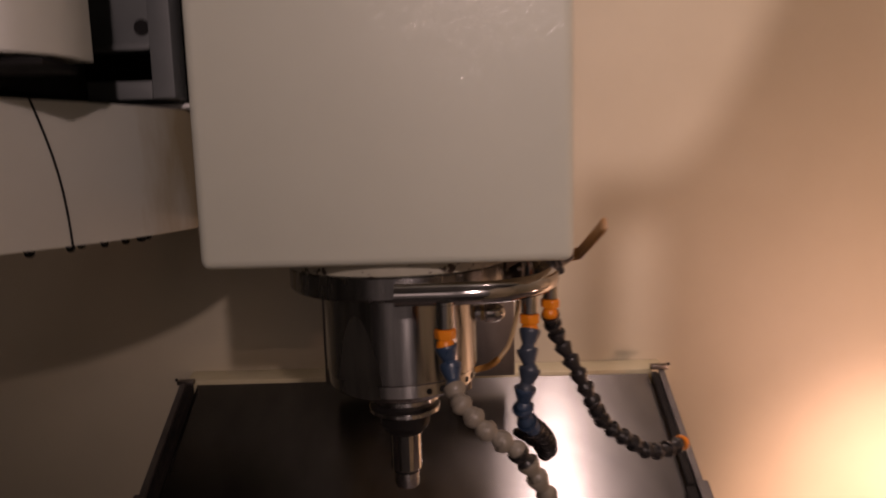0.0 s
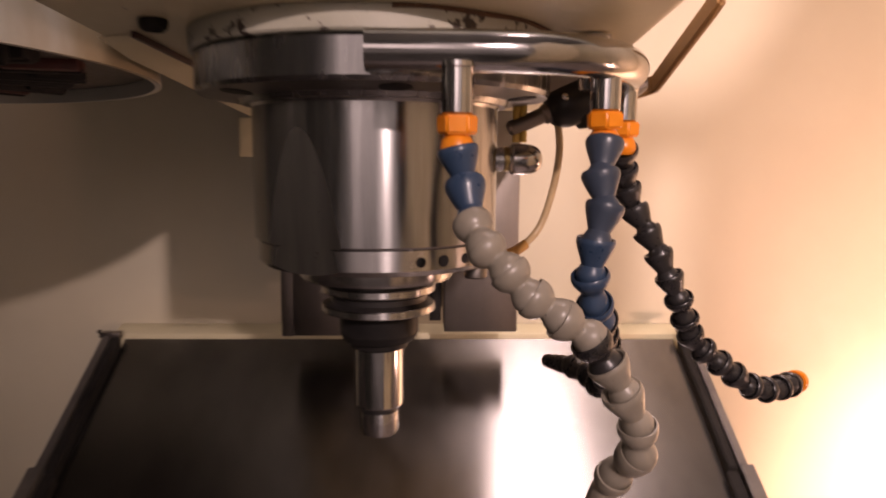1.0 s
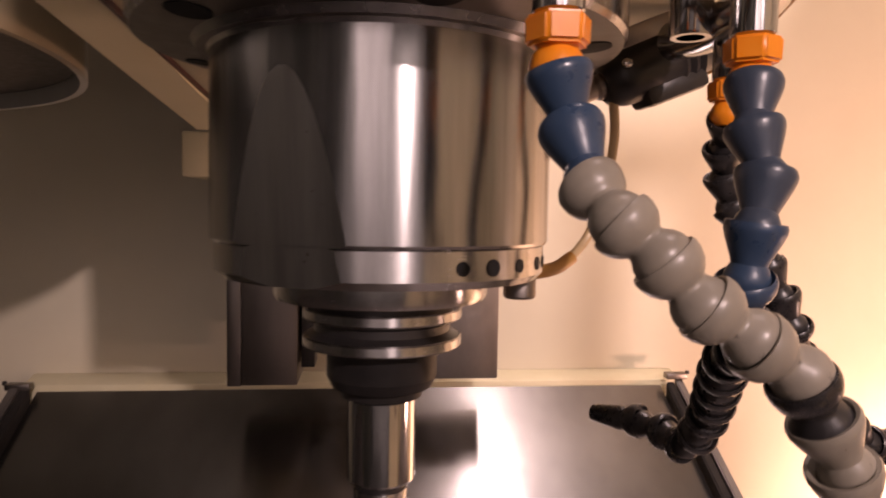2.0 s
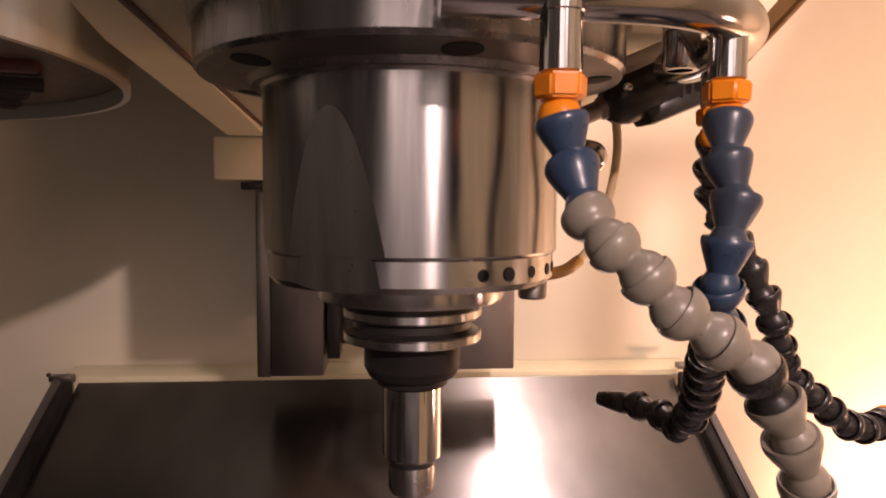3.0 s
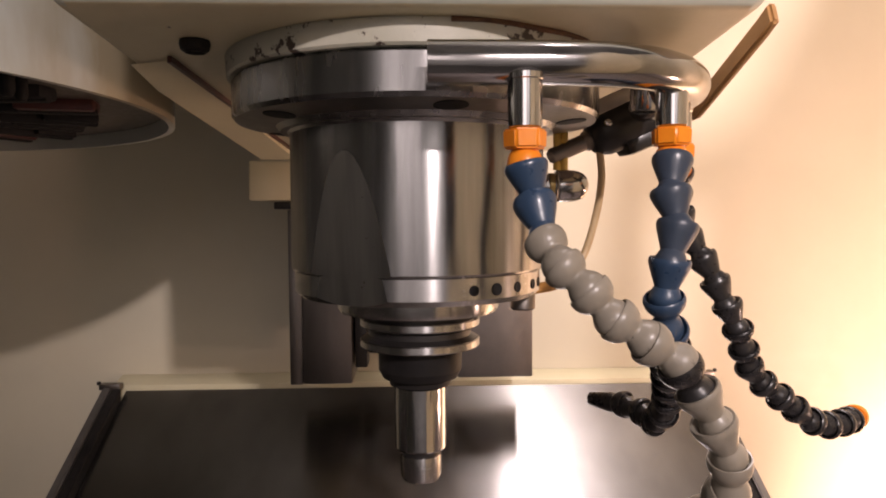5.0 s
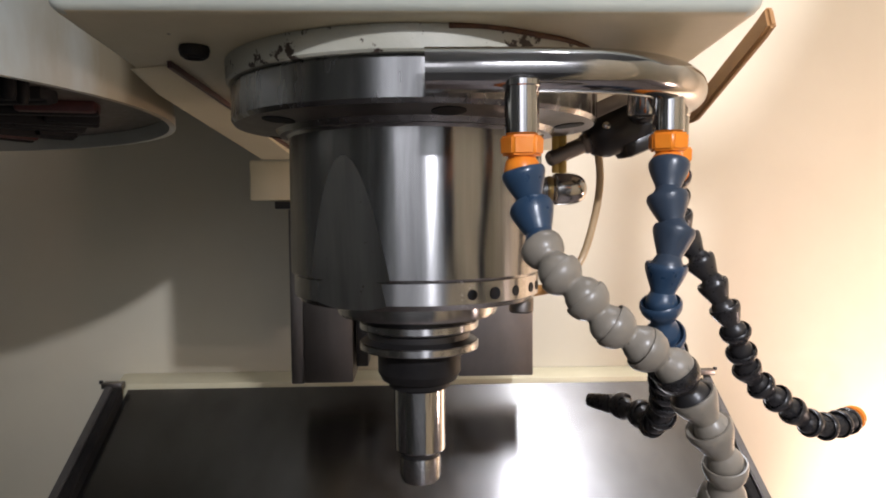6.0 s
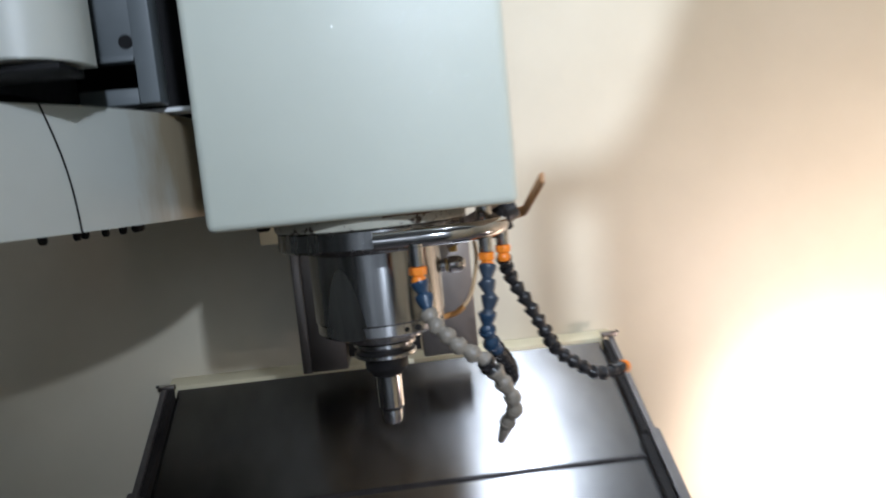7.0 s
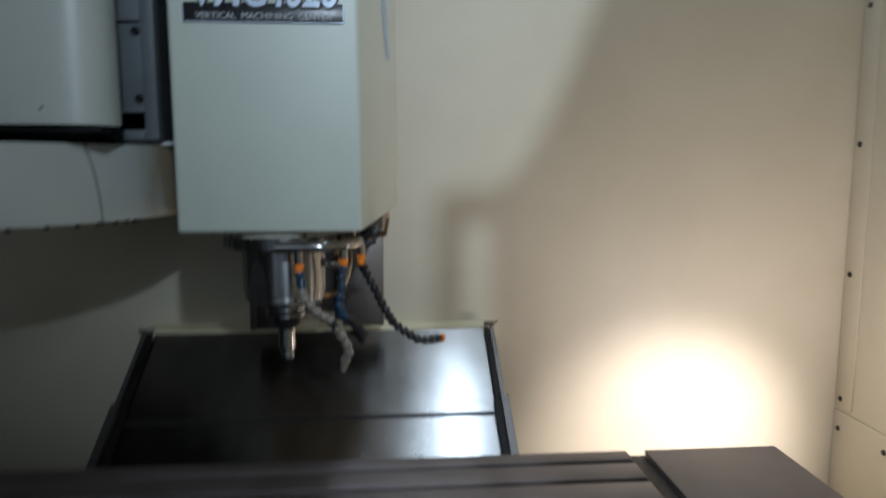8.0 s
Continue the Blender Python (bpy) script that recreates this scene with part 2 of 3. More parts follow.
def part(name, bm, mat, parent, label="", smooth=35):
    """One mesh, given in world metres, under a thing or a part."""
    base = BASE[parent]
    bmesh.ops.translate(bm, verts=bm.verts, vec=-base)
    ob = new(name, finish(bm, name, mat, smooth))
    ob.parent = parent
    BASE[ob] = base
    return tagged(ob, label)


def piece(name, me, m, parent, label=""):
    """A mesh shared by alike pieces, at the world pose m."""
    ob = new(name, me)
    ob.parent = parent
    ob.matrix_basis = Matrix.Translation(-BASE[parent]) @ m
    BASE[ob] = BASE[parent]
    return tagged(ob, label)


def setting(name, bm, mat, label, category, smooth=0):
    ob = new(name, finish(bm, name, mat, smooth))
    BASE[ob] = Vector((0, 0, 0))
    return tagged(ob, label, category, "", "structure")


def box(x0, x1, y0, y1, z0, z1, bevel=0.0, seg=2, bm=None):
    b = bmesh.new()
    bmesh.ops.create_cube(b, size=1)
    bmesh.ops.scale(b, vec=(x1 - x0, y1 - y0, z1 - z0), verts=b.verts)
    bmesh.ops.translate(b, vec=((x0 + x1) / 2, (y0 + y1) / 2, (z0 + z1) / 2), verts=b.verts)
    if bevel:
        bmesh.ops.bevel(b, geom=b.edges[:], offset=bevel, segments=seg, affect="EDGES", profile=0.5)
    return join(bm, b)


def join(bm, b):
    if bm is None:
        return b
    me = bpy.data.meshes.new("tmp")
    b.to_mesh(me)
    b.free()
    bm.from_mesh(me)
    bpy.data.meshes.remove(me)
    return bm


def moved(bm, m):
    bmesh.ops.transform(bm, matrix=m, verts=bm.verts)
    return bm


def prism(outline, z0, z1, bevel=0.0, bm=None, seg=2):
    """An upright prism over an outline of (x, y)."""
    b = bmesh.new()
    low = [b.verts.new((x, y, z0)) for x, y in outline]
    f = b.faces.new(low)
    up = bmesh.ops.extrude_face_region(b, geom=[f])["geom"]
    bmesh.ops.translate(b, vec=(0, 0, z1 - z0), verts=[v for v in up if isinstance(v, bmesh.types.BMVert)])
    if bevel:
        bmesh.ops.bevel(b, geom=b.edges[:], offset=bevel, segments=seg, affect="EDGES", profile=0.5)
    return join(bm, b)


def lathe(profile, at=(0, 0, 0), segments=64, bm=None):
    """A turned solid: (radius, height) up or down the axis, closed at both ends."""
    b = bmesh.new()
    rings = []
    for r, z in profile:
        if r < 1e-5:
            rings.append([b.verts.new((0, 0, z))])
        else:
            rings.append([b.verts.new((r * math.cos(2 * math.pi * i / segments), r * math.sin(2 * math.pi * i / segments), z)) for i in range(segments)])
    for a, c in zip(rings, rings[1:]):
        for i in range(segments):
            j = (i + 1) % segments
            q = [a[i % len(a)], a[j % len(a)], c[j % len(c)], c[i % len(c)]]
            q = list(dict.fromkeys(q))
            if len(q) > 2:
                b.faces.new(q)
    for r in (rings[0], rings[-1]):
        if len(r) > 1:
            b.faces.new(r)
    bmesh.ops.translate(b, vec=at, verts=b.verts)
    return join(bm, b)


def smooth_path(points, step=0.004):
    """Points of a soft curve through the given ones, evenly spaced."""
    p = [Vector(q) for q in points]
    p = [2 * p[0] - p[1]] + p + [2 * p[-1] - p[-2]]
    out = []
    for a, b, c, d in zip(p, p[1:], p[2:], p[3:]):
        for i in range(24):
            u = i / 24
            out.append(0.5 * ((2 * b) + (c - a) * u + (2 * a - 5 * b + 4 * c - d) * u * u + (3 * b - a - 3 * c + d) * u ** 3))
    out.append(p[-2])
    even, rest = [out[0]], 0.0
    for a, b in zip(out, out[1:]):
        length = (b - a).length
        while rest + length >= step:
            k = (step - rest) / length
            a = a.lerp(b, k)
            even.append(a)
            length = (b - a).length
            rest = 0.0
        rest += length
    return even


def tube(points, r, segments=24, step=0.004, bm=None, ends=True):
    path = smooth_path(points, step) if step else [Vector(q) for q in points]
    b = bmesh.new()
    rings, up = [], Vector((0.13, 0.21, 0.97)).normalized()
    for i, q in enumerate(path):
        d = (path[min(i + 1, len(path) - 1)] - path[max(i - 1, 0)]).normalized()
        side = d.cross(up)
        if side.length < 1e-3:
            side = d.cross(Vector((1, 0, 0)))
        side.normalize()
        up = side.cross(d).normalized()
        rings.append([b.verts.new(q + r * (math.cos(2 * math.pi * k / segments) * side + math.sin(2 * math.pi * k / segments) * up)) for k in range(segments)])
    for a, c in zip(rings, rings[1:]):
        for k in range(segments):
            j = (k + 1) % segments
            b.faces.new((a[k], a[j], c[j], c[k]))
    if ends:
        b.faces.new(rings[0])
        b.faces.new(rings[-1])
    return join(bm, b)


def along(a, b):
    """The pose at a whose own -z points to b."""
    d = Vector(b) - Vector(a)
    return Matrix.Translation(a) @ d.to_track_quat("-Z", "Y").to_matrix().to_4x4()


# ---- the enclosure ----
WALL_Y, SIDE_X, TOP = 0.69, 1.455, 2.75
wall_back = setting("wall_back", box(-1.6, SIDE_X, WALL_Y, WALL_Y + 0.04, 0.0, TOP), "wall_paint",
                    "cream painted sheet metal back wall of the enclosure", "wall")
wall_right = setting("wall_right", box(SIDE_X, SIDE_X + 0.04, -1.3, WALL_Y, 0.0, TOP), "wall_paint",
                     "cream painted sheet metal side wall with screws", "wall")
# closes the unseen left side; its dark grey holds bounced light down
wall_left = setting("wall_left", box(-1.64, -1.6, -1.3, WALL_Y, 0.0, TOP), "panel_grey",
                    "plain unseen side wall, dark grey to cut bounced light", "wall")
# unseen panel, outlined so that shop_light throws the back wall's sloped shadow
bm = moved(prism([(0.460, 0.0), (SIDE_X, 0.0), (SIDE_X, 2.653), (0.74, 2.653), (0.655, 2.463), (0.566, 2.289), (0.531, 2.200), (0.497, 2.132), (0.474, 2.108), (0.460, 2.103)], -0.015, 0.015), pose(0, -0.985, 0, 90, 0, 0))
front = setting("shadow_panel", bm, "wall_paint", "unseen cream panel added to cast the sloped shadow on the back wall", "wall")
# unseen bar, added for the upright shadow strip beside it
bm = box(0.404, 0.431, -1.0, -0.972, 1.55, 2.071, 0.004)
bm = box(0.404, 0.4595, -1.0, -0.972, 2.0715, 2.102, 0.004, bm=bm)
bm = box(0.404, 0.4595, -1.0, -0.972, 1.52, 1.5495, 0.004, bm=bm)
part("shadow_bar", bm, "rail_grey", front, "unseen grey bar added to cast a strip of shadow")
# added out of view so the housing's left half reflects something dark
setting("reflected_panel", box(-1.6, -0.75, -1.0, -0.97, 0.0, 2.6), "panel_grey", "unseen dark grey panel added to darken the steel's reflections", "wall")
setting("floor", box(-3, 3, -4.4, 1.6, -0.1, 0.0), "concrete", "grey concrete workshop floor", "floor")
bm = box(-3, -2.9, -4.4, 1.6, 0, 4.2)
bm = box(2.9, 3, -4.4, 1.6, 0, 4.2, bm=bm)
bm = box(-2.9, 2.9, -4.4, -4.3, 0, 4.2, bm=bm)
bm = box(-2.9, 2.9, 1.5, 1.6, 0, 4.2, bm=bm)
setting("wall_shop", bm, "shop_wall", "plain pale workshop walls round the machine", "wall")
setting("ceiling", box(-3, 3, -4.4, 1.6, 4.2, 4.3), "shop_wall", "plain pale workshop ceiling", "ceiling")

# ---- head ----
head = thing("milling_unit", (0, 0.15, 1.61), "off-white painted milling machine head above the spindle", "machine head")
OUT = [(-0.131, -0.110), (0.133, -0.110), (0.150, 0.05), (0.190, 0.49), (-0.183, 0.49), (-0.150, 0.05)]
cover = part("cover", prism(OUT, 1.6115, 2.45, 0.007, seg=3), "head_paint", head, "off-white textured paint cover")
# the cover's downward faces are yellower, with dark spots
cover.data.materials.append(M["underside_tone"])
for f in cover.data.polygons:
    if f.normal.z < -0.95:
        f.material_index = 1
b = prism([(-0.117, -0.02), (-0.1412, -0.01), (-0.1505, 0.05), (-0.190, 0.488), (-0.148, 0.488)], 1.6020, 1.6110, 0.0)
for v in b.verts:
    if v.co.z < 1.605 and v.co.y < 0.1:
        v.co.z = 1.6109 if v.co.y < 0 else 1.6085
part("lip", b, "cream_paint", head, "rusty cream folded lip")
part("joint", prism([(-0.1165, -0.028), (-0.1145, -0.028), (-0.1455, 0.488), (-0.1478, 0.488)], 1.6080, 1.6112), "red_label", head, "dark rusty joint")

# ---- spindle ----
spindle = thing("spindle", (0, 0, 1.61), "machined steel spindle nose hanging below the head", "spindle")
part("collar", lathe([(0.0935, 1.6114), (0.0955, 1.6112), (0.0950, 1.6018), (0.0940, 1.6008), (0.088, 1.6005)], segments=96), "chipped_paint", spindle,
     "chipped white painted collar")
rim = [(0.0956 * math.cos(radians(a)), 0.0956 * math.sin(radians(a)), 1.6106 + 0.0004 * math.sin(a)) for a in range(-82, 6, 8)]
part("rust_edge", tube(rim, 0.0011, 10), "rust", spindle, "rusty edge of the collar")
flange = part("flange", lathe([(0.080, 1.601), (0.0915, 1.6005), (0.0930, 1.599), (0.0930, 1.5835), (0.0915, 1.5815), (0.072, 1.5795), (0.070, 1.577)], segments=96),
     "flange_steel", spindle, "round machined steel flange")
# shade under the flange put into the colour: downward faces take the darker steel
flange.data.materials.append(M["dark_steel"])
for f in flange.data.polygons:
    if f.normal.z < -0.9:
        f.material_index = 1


FLAT = Vector((-0.497, -0.868, -0.0665)).normalized()


def flat_cut(bm):
    """The flat that is milled into the side of the nose, leaning in towards its lower end."""
    at = Vector((-0.497 * 0.0617, -0.868 * 0.0617, 1.507))
    r = bmesh.ops.bisect_plane(bm, geom=bm.verts[:] + bm.edges[:] + bm.faces[:], plane_co=at, plane_no=FLAT, clear_outer=True)
    edges = [e for e in r["geom_cut"] if isinstance(e, bmesh.types.BMEdge)]
    if edges:
        bmesh.ops.edgeloop_fill(bm, edges=edges)
    return bm


housing = part("housing", flat_cut(lathe([(0.060, 1.580), (0.0675, 1.578), (0.0655, 1.5755), (0.0655, 1.5085), (0.0647, 1.5075)], segments=128)),
     "machined_steel", spindle, "turned steel housing with a milled flat", 6)
nose = part("nose_ring", flat_cut(lathe([(0.0630, 1.5080), (0.0640, 1.5068), (0.0640, 1.4970), (0.0612, 1.4942), (0.040, 1.4940)], segments=128)),
     "ground_steel", spindle, "polished ring with drilled holes", 6)
for ob in (housing, nose):
    ob.data.materials.append(M["milled_steel"])
    for f in ob.data.polygons:
        if f.normal.dot(FLAT) > 0.9995 and f.area > 2e-5:
            f.material_index = 1
part("lower_ring", lathe([(0.0425, 1.4945), (0.0425, 1.4870), (0.0412, 1.4850), (0.030, 1.4848)], segments=96), "ground_steel", spindle)
# black ring puts the gap's shade into colour
part("gap_shade_ring", lathe([(0.0290, 1.4852), (0.0290, 1.4808)], segments=64), "black_oxide", spindle, "black ring for the shaded gap above the tool holder")
for k, a in enumerate((-67.2, -56.2, -43.5, -29.5, -20.0)):
    a = radians(a)
    r = 0.0029 if k == 1 else 0.0024
    d = Vector((math.cos(a), math.sin(a), 0))
    m = along(Vector((0, 0, 1.5012)) + d * 0.0642, Vector((0, 0, 1.5012)))
    part("drilled_hole", moved(lathe([(r, 0.0000), (r, 0.00015), (r - 0.0005, 0.00015), (r - 0.0007, -0.003), (0, -0.003)], segments=20), m),
         "dark_gap", nose, "small dark drilled hole")
# no bores: black discs on the underside paint the bolt holes' dark insides
for k in range(6):
    a = radians(-140 + 60 * k)
    d = Vector((math.cos(a), math.sin(a), 0))
    q = d * 0.0800 + Vector((0, 0, 1.58025))
    part("bolt_hole_disc", moved(lathe([(0.0074, -0.0005), (0.0074, 0.0003), (0.0066, 0.0003), (0.0, 0.0002)], segments=28), along(q, q - 0.1 * d + Vector((0, 0, 1)))),
         "dark_gap", flange, "flat black disc for a bolt hole's shade")
part("set_screw", lathe([(0.0058, 1.4955), (0.0064, 1.4945), (0.0064, 1.4868), (0.0056, 1.4858), (0, 1.4858)], (0.0540, -0.0115, 0), 24),
     "dark_steel", spindle, "grey cap screw under the ring")

# ---- tool ----
tool = thing("tool_holder", (0, 0, 1.392), "steel tool holder with a ground round test bar, in the spindle", "tool holder")
part("rim", lathe([(0.0285, 1.4812), (0.0312, 1.4812), (0.0317, 1.4807), (0.0317, 1.4776), (0.0312, 1.4770), (0.0265, 1.4768)], segments=96),
     "ground_steel", tool, "bright steel rim")
part("gripper_groove", lathe([(0.0308, 1.4769), (0.0272, 1.4752), (0.0272, 1.4722), (0.0308, 1.4704)], segments=96), "black_oxide", tool, "black gripper groove")
part("rim", lathe([(0.0265, 1.4706), (0.0312, 1.4704), (0.0317, 1.4698), (0.0317, 1.4668), (0.0312, 1.4662), (0.020, 1.4660)], segments=96),
     "ground_steel", tool, "bright steel rim")
part("nut", lathe([(0.0218, 1.4661), (0.0222, 1.4655), (0.0222, 1.4535), (0.0200, 1.4492), (0.0165, 1.4485), (0.0163, 1.4452), (0.0130, 1.4445)], segments=64),
     "rail_black", tool, "black collet nut", 18)
part("shank", lathe([(0.0128, 1.4448), (0.0138, 1.4440), (0.0138, 1.4115), (0.0130, 1.4105), (0.0105, 1.4100)], segments=64), "chrome", tool,
     "bright ground bar")
part("groove", lathe([(0.0108, 1.4104), (0.0101, 1.4100), (0.0101, 1.4074), (0.0105, 1.4072)], segments=64), "black_oxide", tool, "dark groove above the end")
part("tip", lathe([(0.0100, 1.4073), (0.0110, 1.4072), (0.0110, 1.3960), (0.0098, 1.3935), (0.0, 1.3930)], segments=64), "ground_steel", tool,
     "stepped steel end")

# the spindle and its tool sit a little off the middle of the head
spindle.location.x += 0.0018
tool.location.x += 0.0025

# ---- coolant pipe ----
PZ = 1.5905
pipe = thing("coolant_pipe", (0.06, -0.08, PZ), "bent chrome coolant pipe beside the spindle flange", "pipe")
arc = [(0.0055, -0.1095, PZ), (0.03, -0.1095, PZ), (0.058, -0.1090, PZ)]
arc += [(0.058 + 0.067 * math.sin(radians(a)), -0.041 - 0.068 * math.cos(radians(a)), PZ) for a in (18, 36, 54, 72, 90)]
arc += [(0.125, -0.015, PZ), (0.123, 0.005, PZ + 0.002)]
part("bent_tube", tube(arc, 0.0082, 32), "pipe_chrome", pipe)
FIT = [(0.0407, -0.1125, 1.5625), (0.1037, -0.0882, 1.5660), (0.1275, -0.0335, 1.5650)]
for x, y, z in FIT:
    part("stub", lathe([(0.0068, PZ - 0.0046), (0.0068, PZ - 0.0066), (0.0063, PZ - 0.0070), (0.0063, z + 0.0045), (0.0056, z + 0.0037), (0.004, z + 0.0037)], (x, y, 0), 32), "chrome", pipe, "short chrome outlet stub")
part("inlet", lathe([(0.0078, 1.6108), (0.0078, 1.5850), (0.0072, 1.5840), (0.0050, 1.5840), (0.0048, 1.5900), (0.0, 1.5900)], (0.1122, -0.0325, 0), 32), "chrome", pipe, "short upright chrome inlet")


# ---- coolant hoses ----
def ring_mesh(name, profile, mat, segments=28):
    return finish(lathe(profile, (0, 0, 0), segments), name, mat, 40)


CUP = [(0.0056, -0.0004), (0.0068, 0.0016), (0.0077, 0.0018), (0.0081, 0.0008), (0.0080, -0.0004), (0.0073, -0.0024), (0.0059, -0.0056), (0.0050, -0.0076), (0.0047, -0.0086),
       (0.0052, -0.0095), (0.0060, -0.0112), (0.0062, -0.0128), (0.0056, -0.0146), (0.0040, -0.0164), (0.0, -0.0172)]
BALL = [(0.0062, -0.0010), (0.0070, 0.0004), (0.0075, 0.0004), (0.0078, -0.0006), (0.0077, -0.0022), (0.0070, -0.0044), (0.0058, -0.0060), (0.0049, -0.0068), (0.0047, -0.0074),
        (0.0050, -0.0082), (0.0060, -0.0096), (0.0066, -0.0112), (0.0068, -0.0128), (0.0062, -0.0150), (0.0045, -0.0172), (0.0, -0.0185)]
KNOB = [(0.0062, -0.0006), (0.0074, 0.0012), (0.0080, 0.0006), (0.0082, -0.0006), (0.0078, -0.0024), (0.0064, -0.0044), (0.0051, -0.0058), (0.0047, -0.0068),
        (0.0050, -0.0082), (0.0058, -0.0098), (0.0062, -0.0114), (0.0063, -0.0128), (0.0056, -0.0148), (0.0040, -0.0168), (0.0, -0.0178)]
TIP = [(0.0062, -0.0010), (0.0070, 0.0004), (0.0076, 0.0002), (0.0078, -0.0012), (0.0074, -0.0034), (0.0060, -0.0056), (0.0050, -0.0068), (0.0056, -0.0082), (0.0058, -0.0096), (0.0040, -0.0225), (0.0033, -0.0228), (0.0028, -0.0190), (0.0, -0.0190)]
SEG = {}
for n, shape, mat in (("blue_cup", CUP, "blue_plastic"), ("slate_cup", CUP, "slate_plastic"), ("grey_ball", BALL, "grey_plastic"), ("grey_cup", CUP, "grey_plastic"),
                      ("black_cup", CUP, "black_rubber"), ("black_knob", KNOB, "black_rubber"), ("black_ball", BALL, "black_rubber"), ("blue_knob", KNOB, "blue_plastic"),
                      ("grey_knob", KNOB, "grey_plastic"), ("grey_tip", TIP, "grey_plastic"), ("black_tip", TIP, "black_rubber")):
    SEG[n] = ring_mesh("hose_segment", shape, mat)


def hex_nut(x, y, z, parent):
    b = bmesh.new()
    bmesh.ops.create_cone(b, cap_ends=True, segments=6, radius1=0.0080, radius2=0.0083, depth=0.0072)
    bmesh.ops.bevel(b, geom=b.edges[:], offset=0.0009, segments=3, affect="EDGES")
    bmesh.ops.rotate(b, verts=b.verts, matrix=Matrix.Rotation(radians(12 + 400 * x), 3, "Z"))
    bmesh.ops.translate(b, verts=b.verts, vec=(x, y, z))
    part("hex_nut", b, "orange_plastic", parent, "orange plastic hexagon nut")
    part("neck", lathe([(0.0055, z - 0.0030), (0.0050, z - 0.0042), (0.0060, z - 0.0058), (0.0066, z - 0.0082), (0.0066, z - 0.0102), (0.0050, z - 0.0125)], (x, y, 0), 28), "orange_plastic", parent,
         "orange plastic ball neck")


tilt = random.Random(11)


def hose(label, fitting, joints, kinds, scale=1.0, tip=1.0, cap=False):
    """A hose of ball-and-socket segments: segment k hangs from joint k and ends in a ball at joint k + 1; the last kind is the end piece."""
    x, y, z = fitting
    ob = thing("coolant_hose", (x, y, z), label, "hose", "coolant hoses under the pipe")
    hex_nut(x, y, z, ob)
    joints = [Vector(q) for q in joints]
    for k, (a, b) in enumerate(zip(joints, joints[1:])):
        kind = kinds[min(k, len(kinds) - 2)] if k < len(joints) - 2 else kinds[-1]
        long = tip if "tip" in kind else (b - a).length / 0.0128
        m = along(a, b) @ Matrix.Diagonal((scale, scale, long, 1)) @ pose(0, 0, 0, tilt.uniform(-3, 3), tilt.uniform(-3, 3), 37 * k)
        piece("nozzle" if "tip" in kind else "hose_segment", SEG[kind], m, ob)
    if cap:
        e, d = joints[-1], (joints[-1] - joints[-2]).normalized()
        part("tip_ring", moved(lathe([(0.0048, 0.002), (0.0066, 0.0015), (0.0072, -0.0005), (0.0068, -0.0035), (0.0046, -0.0042)], segments=28), along(e - 0.001 * d, e + d)),
             "orange_plastic", ob, "orange plastic end ring")
    return ob


def spaced(path, count, last=0.0):
    """Evenly spaced joints along a soft curve; last: the length kept for the end piece."""
    line = smooth_path(path, 0.0005)
    step = (len(line) - 1 - last / 0.0005) / (count - 1)
    return [line[round(step * k)] for k in range(count)] + ([line[-1]] if last else [])


hose("segmented coolant hose, blue then grey, bent across the front", FIT[0],
     [(0.0412, -0.1130, 1.5520), (0.0440, -0.1150, 1.5390), (0.0459, -0.1225, 1.5263), (0.0500, -0.1320, 1.5182), (0.0582, -0.1360, 1.5102), (0.0665, -0.1378, 1.5010), (0.0768, -0.1395, 1.4935),
      (0.0880, -0.1390, 1.4855), (0.0958, -0.1365, 1.4750), (0.1021, -0.1350, 1.4635), (0.1090, -0.1320, 1.4505), (0.1114, -0.1265, 1.4366), (0.1060, -0.1155, 1.4225), (0.0990, -0.1000, 1.3960)],
     ["blue_cup"] * 2 + ["grey_ball"] * 5 + ["black_ball", "grey_cup", "grey_cup", "grey_ball", "grey_ball", "grey_tip"], 1.0, 1.2)
hose("segmented coolant hose, dark blue then black, curling back", FIT[1],
     spaced([(0.1037, -0.0895, 1.5560), (0.1010, -0.0958, 1.5417), (0.1018, -0.1005, 1.5288), (0.0975, -0.1030, 1.5136), (0.0970, -0.1003, 1.4965), (0.1035, -0.0925, 1.4835), (0.1075, -0.0763, 1.4765), (0.1161, -0.0551, 1.4622),
             (0.1255, -0.0303, 1.4423), (0.1268, -0.0106, 1.4250), (0.1222, 0.0121, 1.4266), (0.1044, 0.0394, 1.4227)], 16, 0.027),
     ["slate_cup"] * 3 + ["blue_cup", "blue_knob", "blue_knob", "black_knob", "black_ball", "black_knob", "black_tip"], 1.0, 1.15)
hose("black segmented coolant hose with an orange end ring", FIT[2],
     spaced([(0.1280, -0.0325, 1.5545), (0.1325, -0.0215, 1.5415), (0.1395, -0.0145, 1.5262), (0.1503, -0.0190, 1.5060), (0.1647, -0.0205, 1.4769), (0.1783, -0.0100, 1.4513), (0.2003, -0.0052, 1.4328), (0.2204, 0.0001, 1.4190),
             (0.2418, 0.0108, 1.4158), (0.2600, 0.0270, 1.4140)], 18),
     ["black_cup"] * 7 + ["black_knob", "black_knob", "black_cup", "black_knob", "black_knob", "black_cup", "black_knob", "black_knob"], 0.97, 1.0, True)

# ---- fittings behind the pipe ----
valve = thing("air_valve", (0.12, 0.03, 1.60), "black oily air valve under the machine head", "valve")
valve_axis = along((0.0790, 0.030, 1.5680), (0.1560, 0.034, 1.6010))
ribs = [(0.0125 if k % 2 else 0.0140, -0.060 - 0.0025 * k) for k in range(6)]
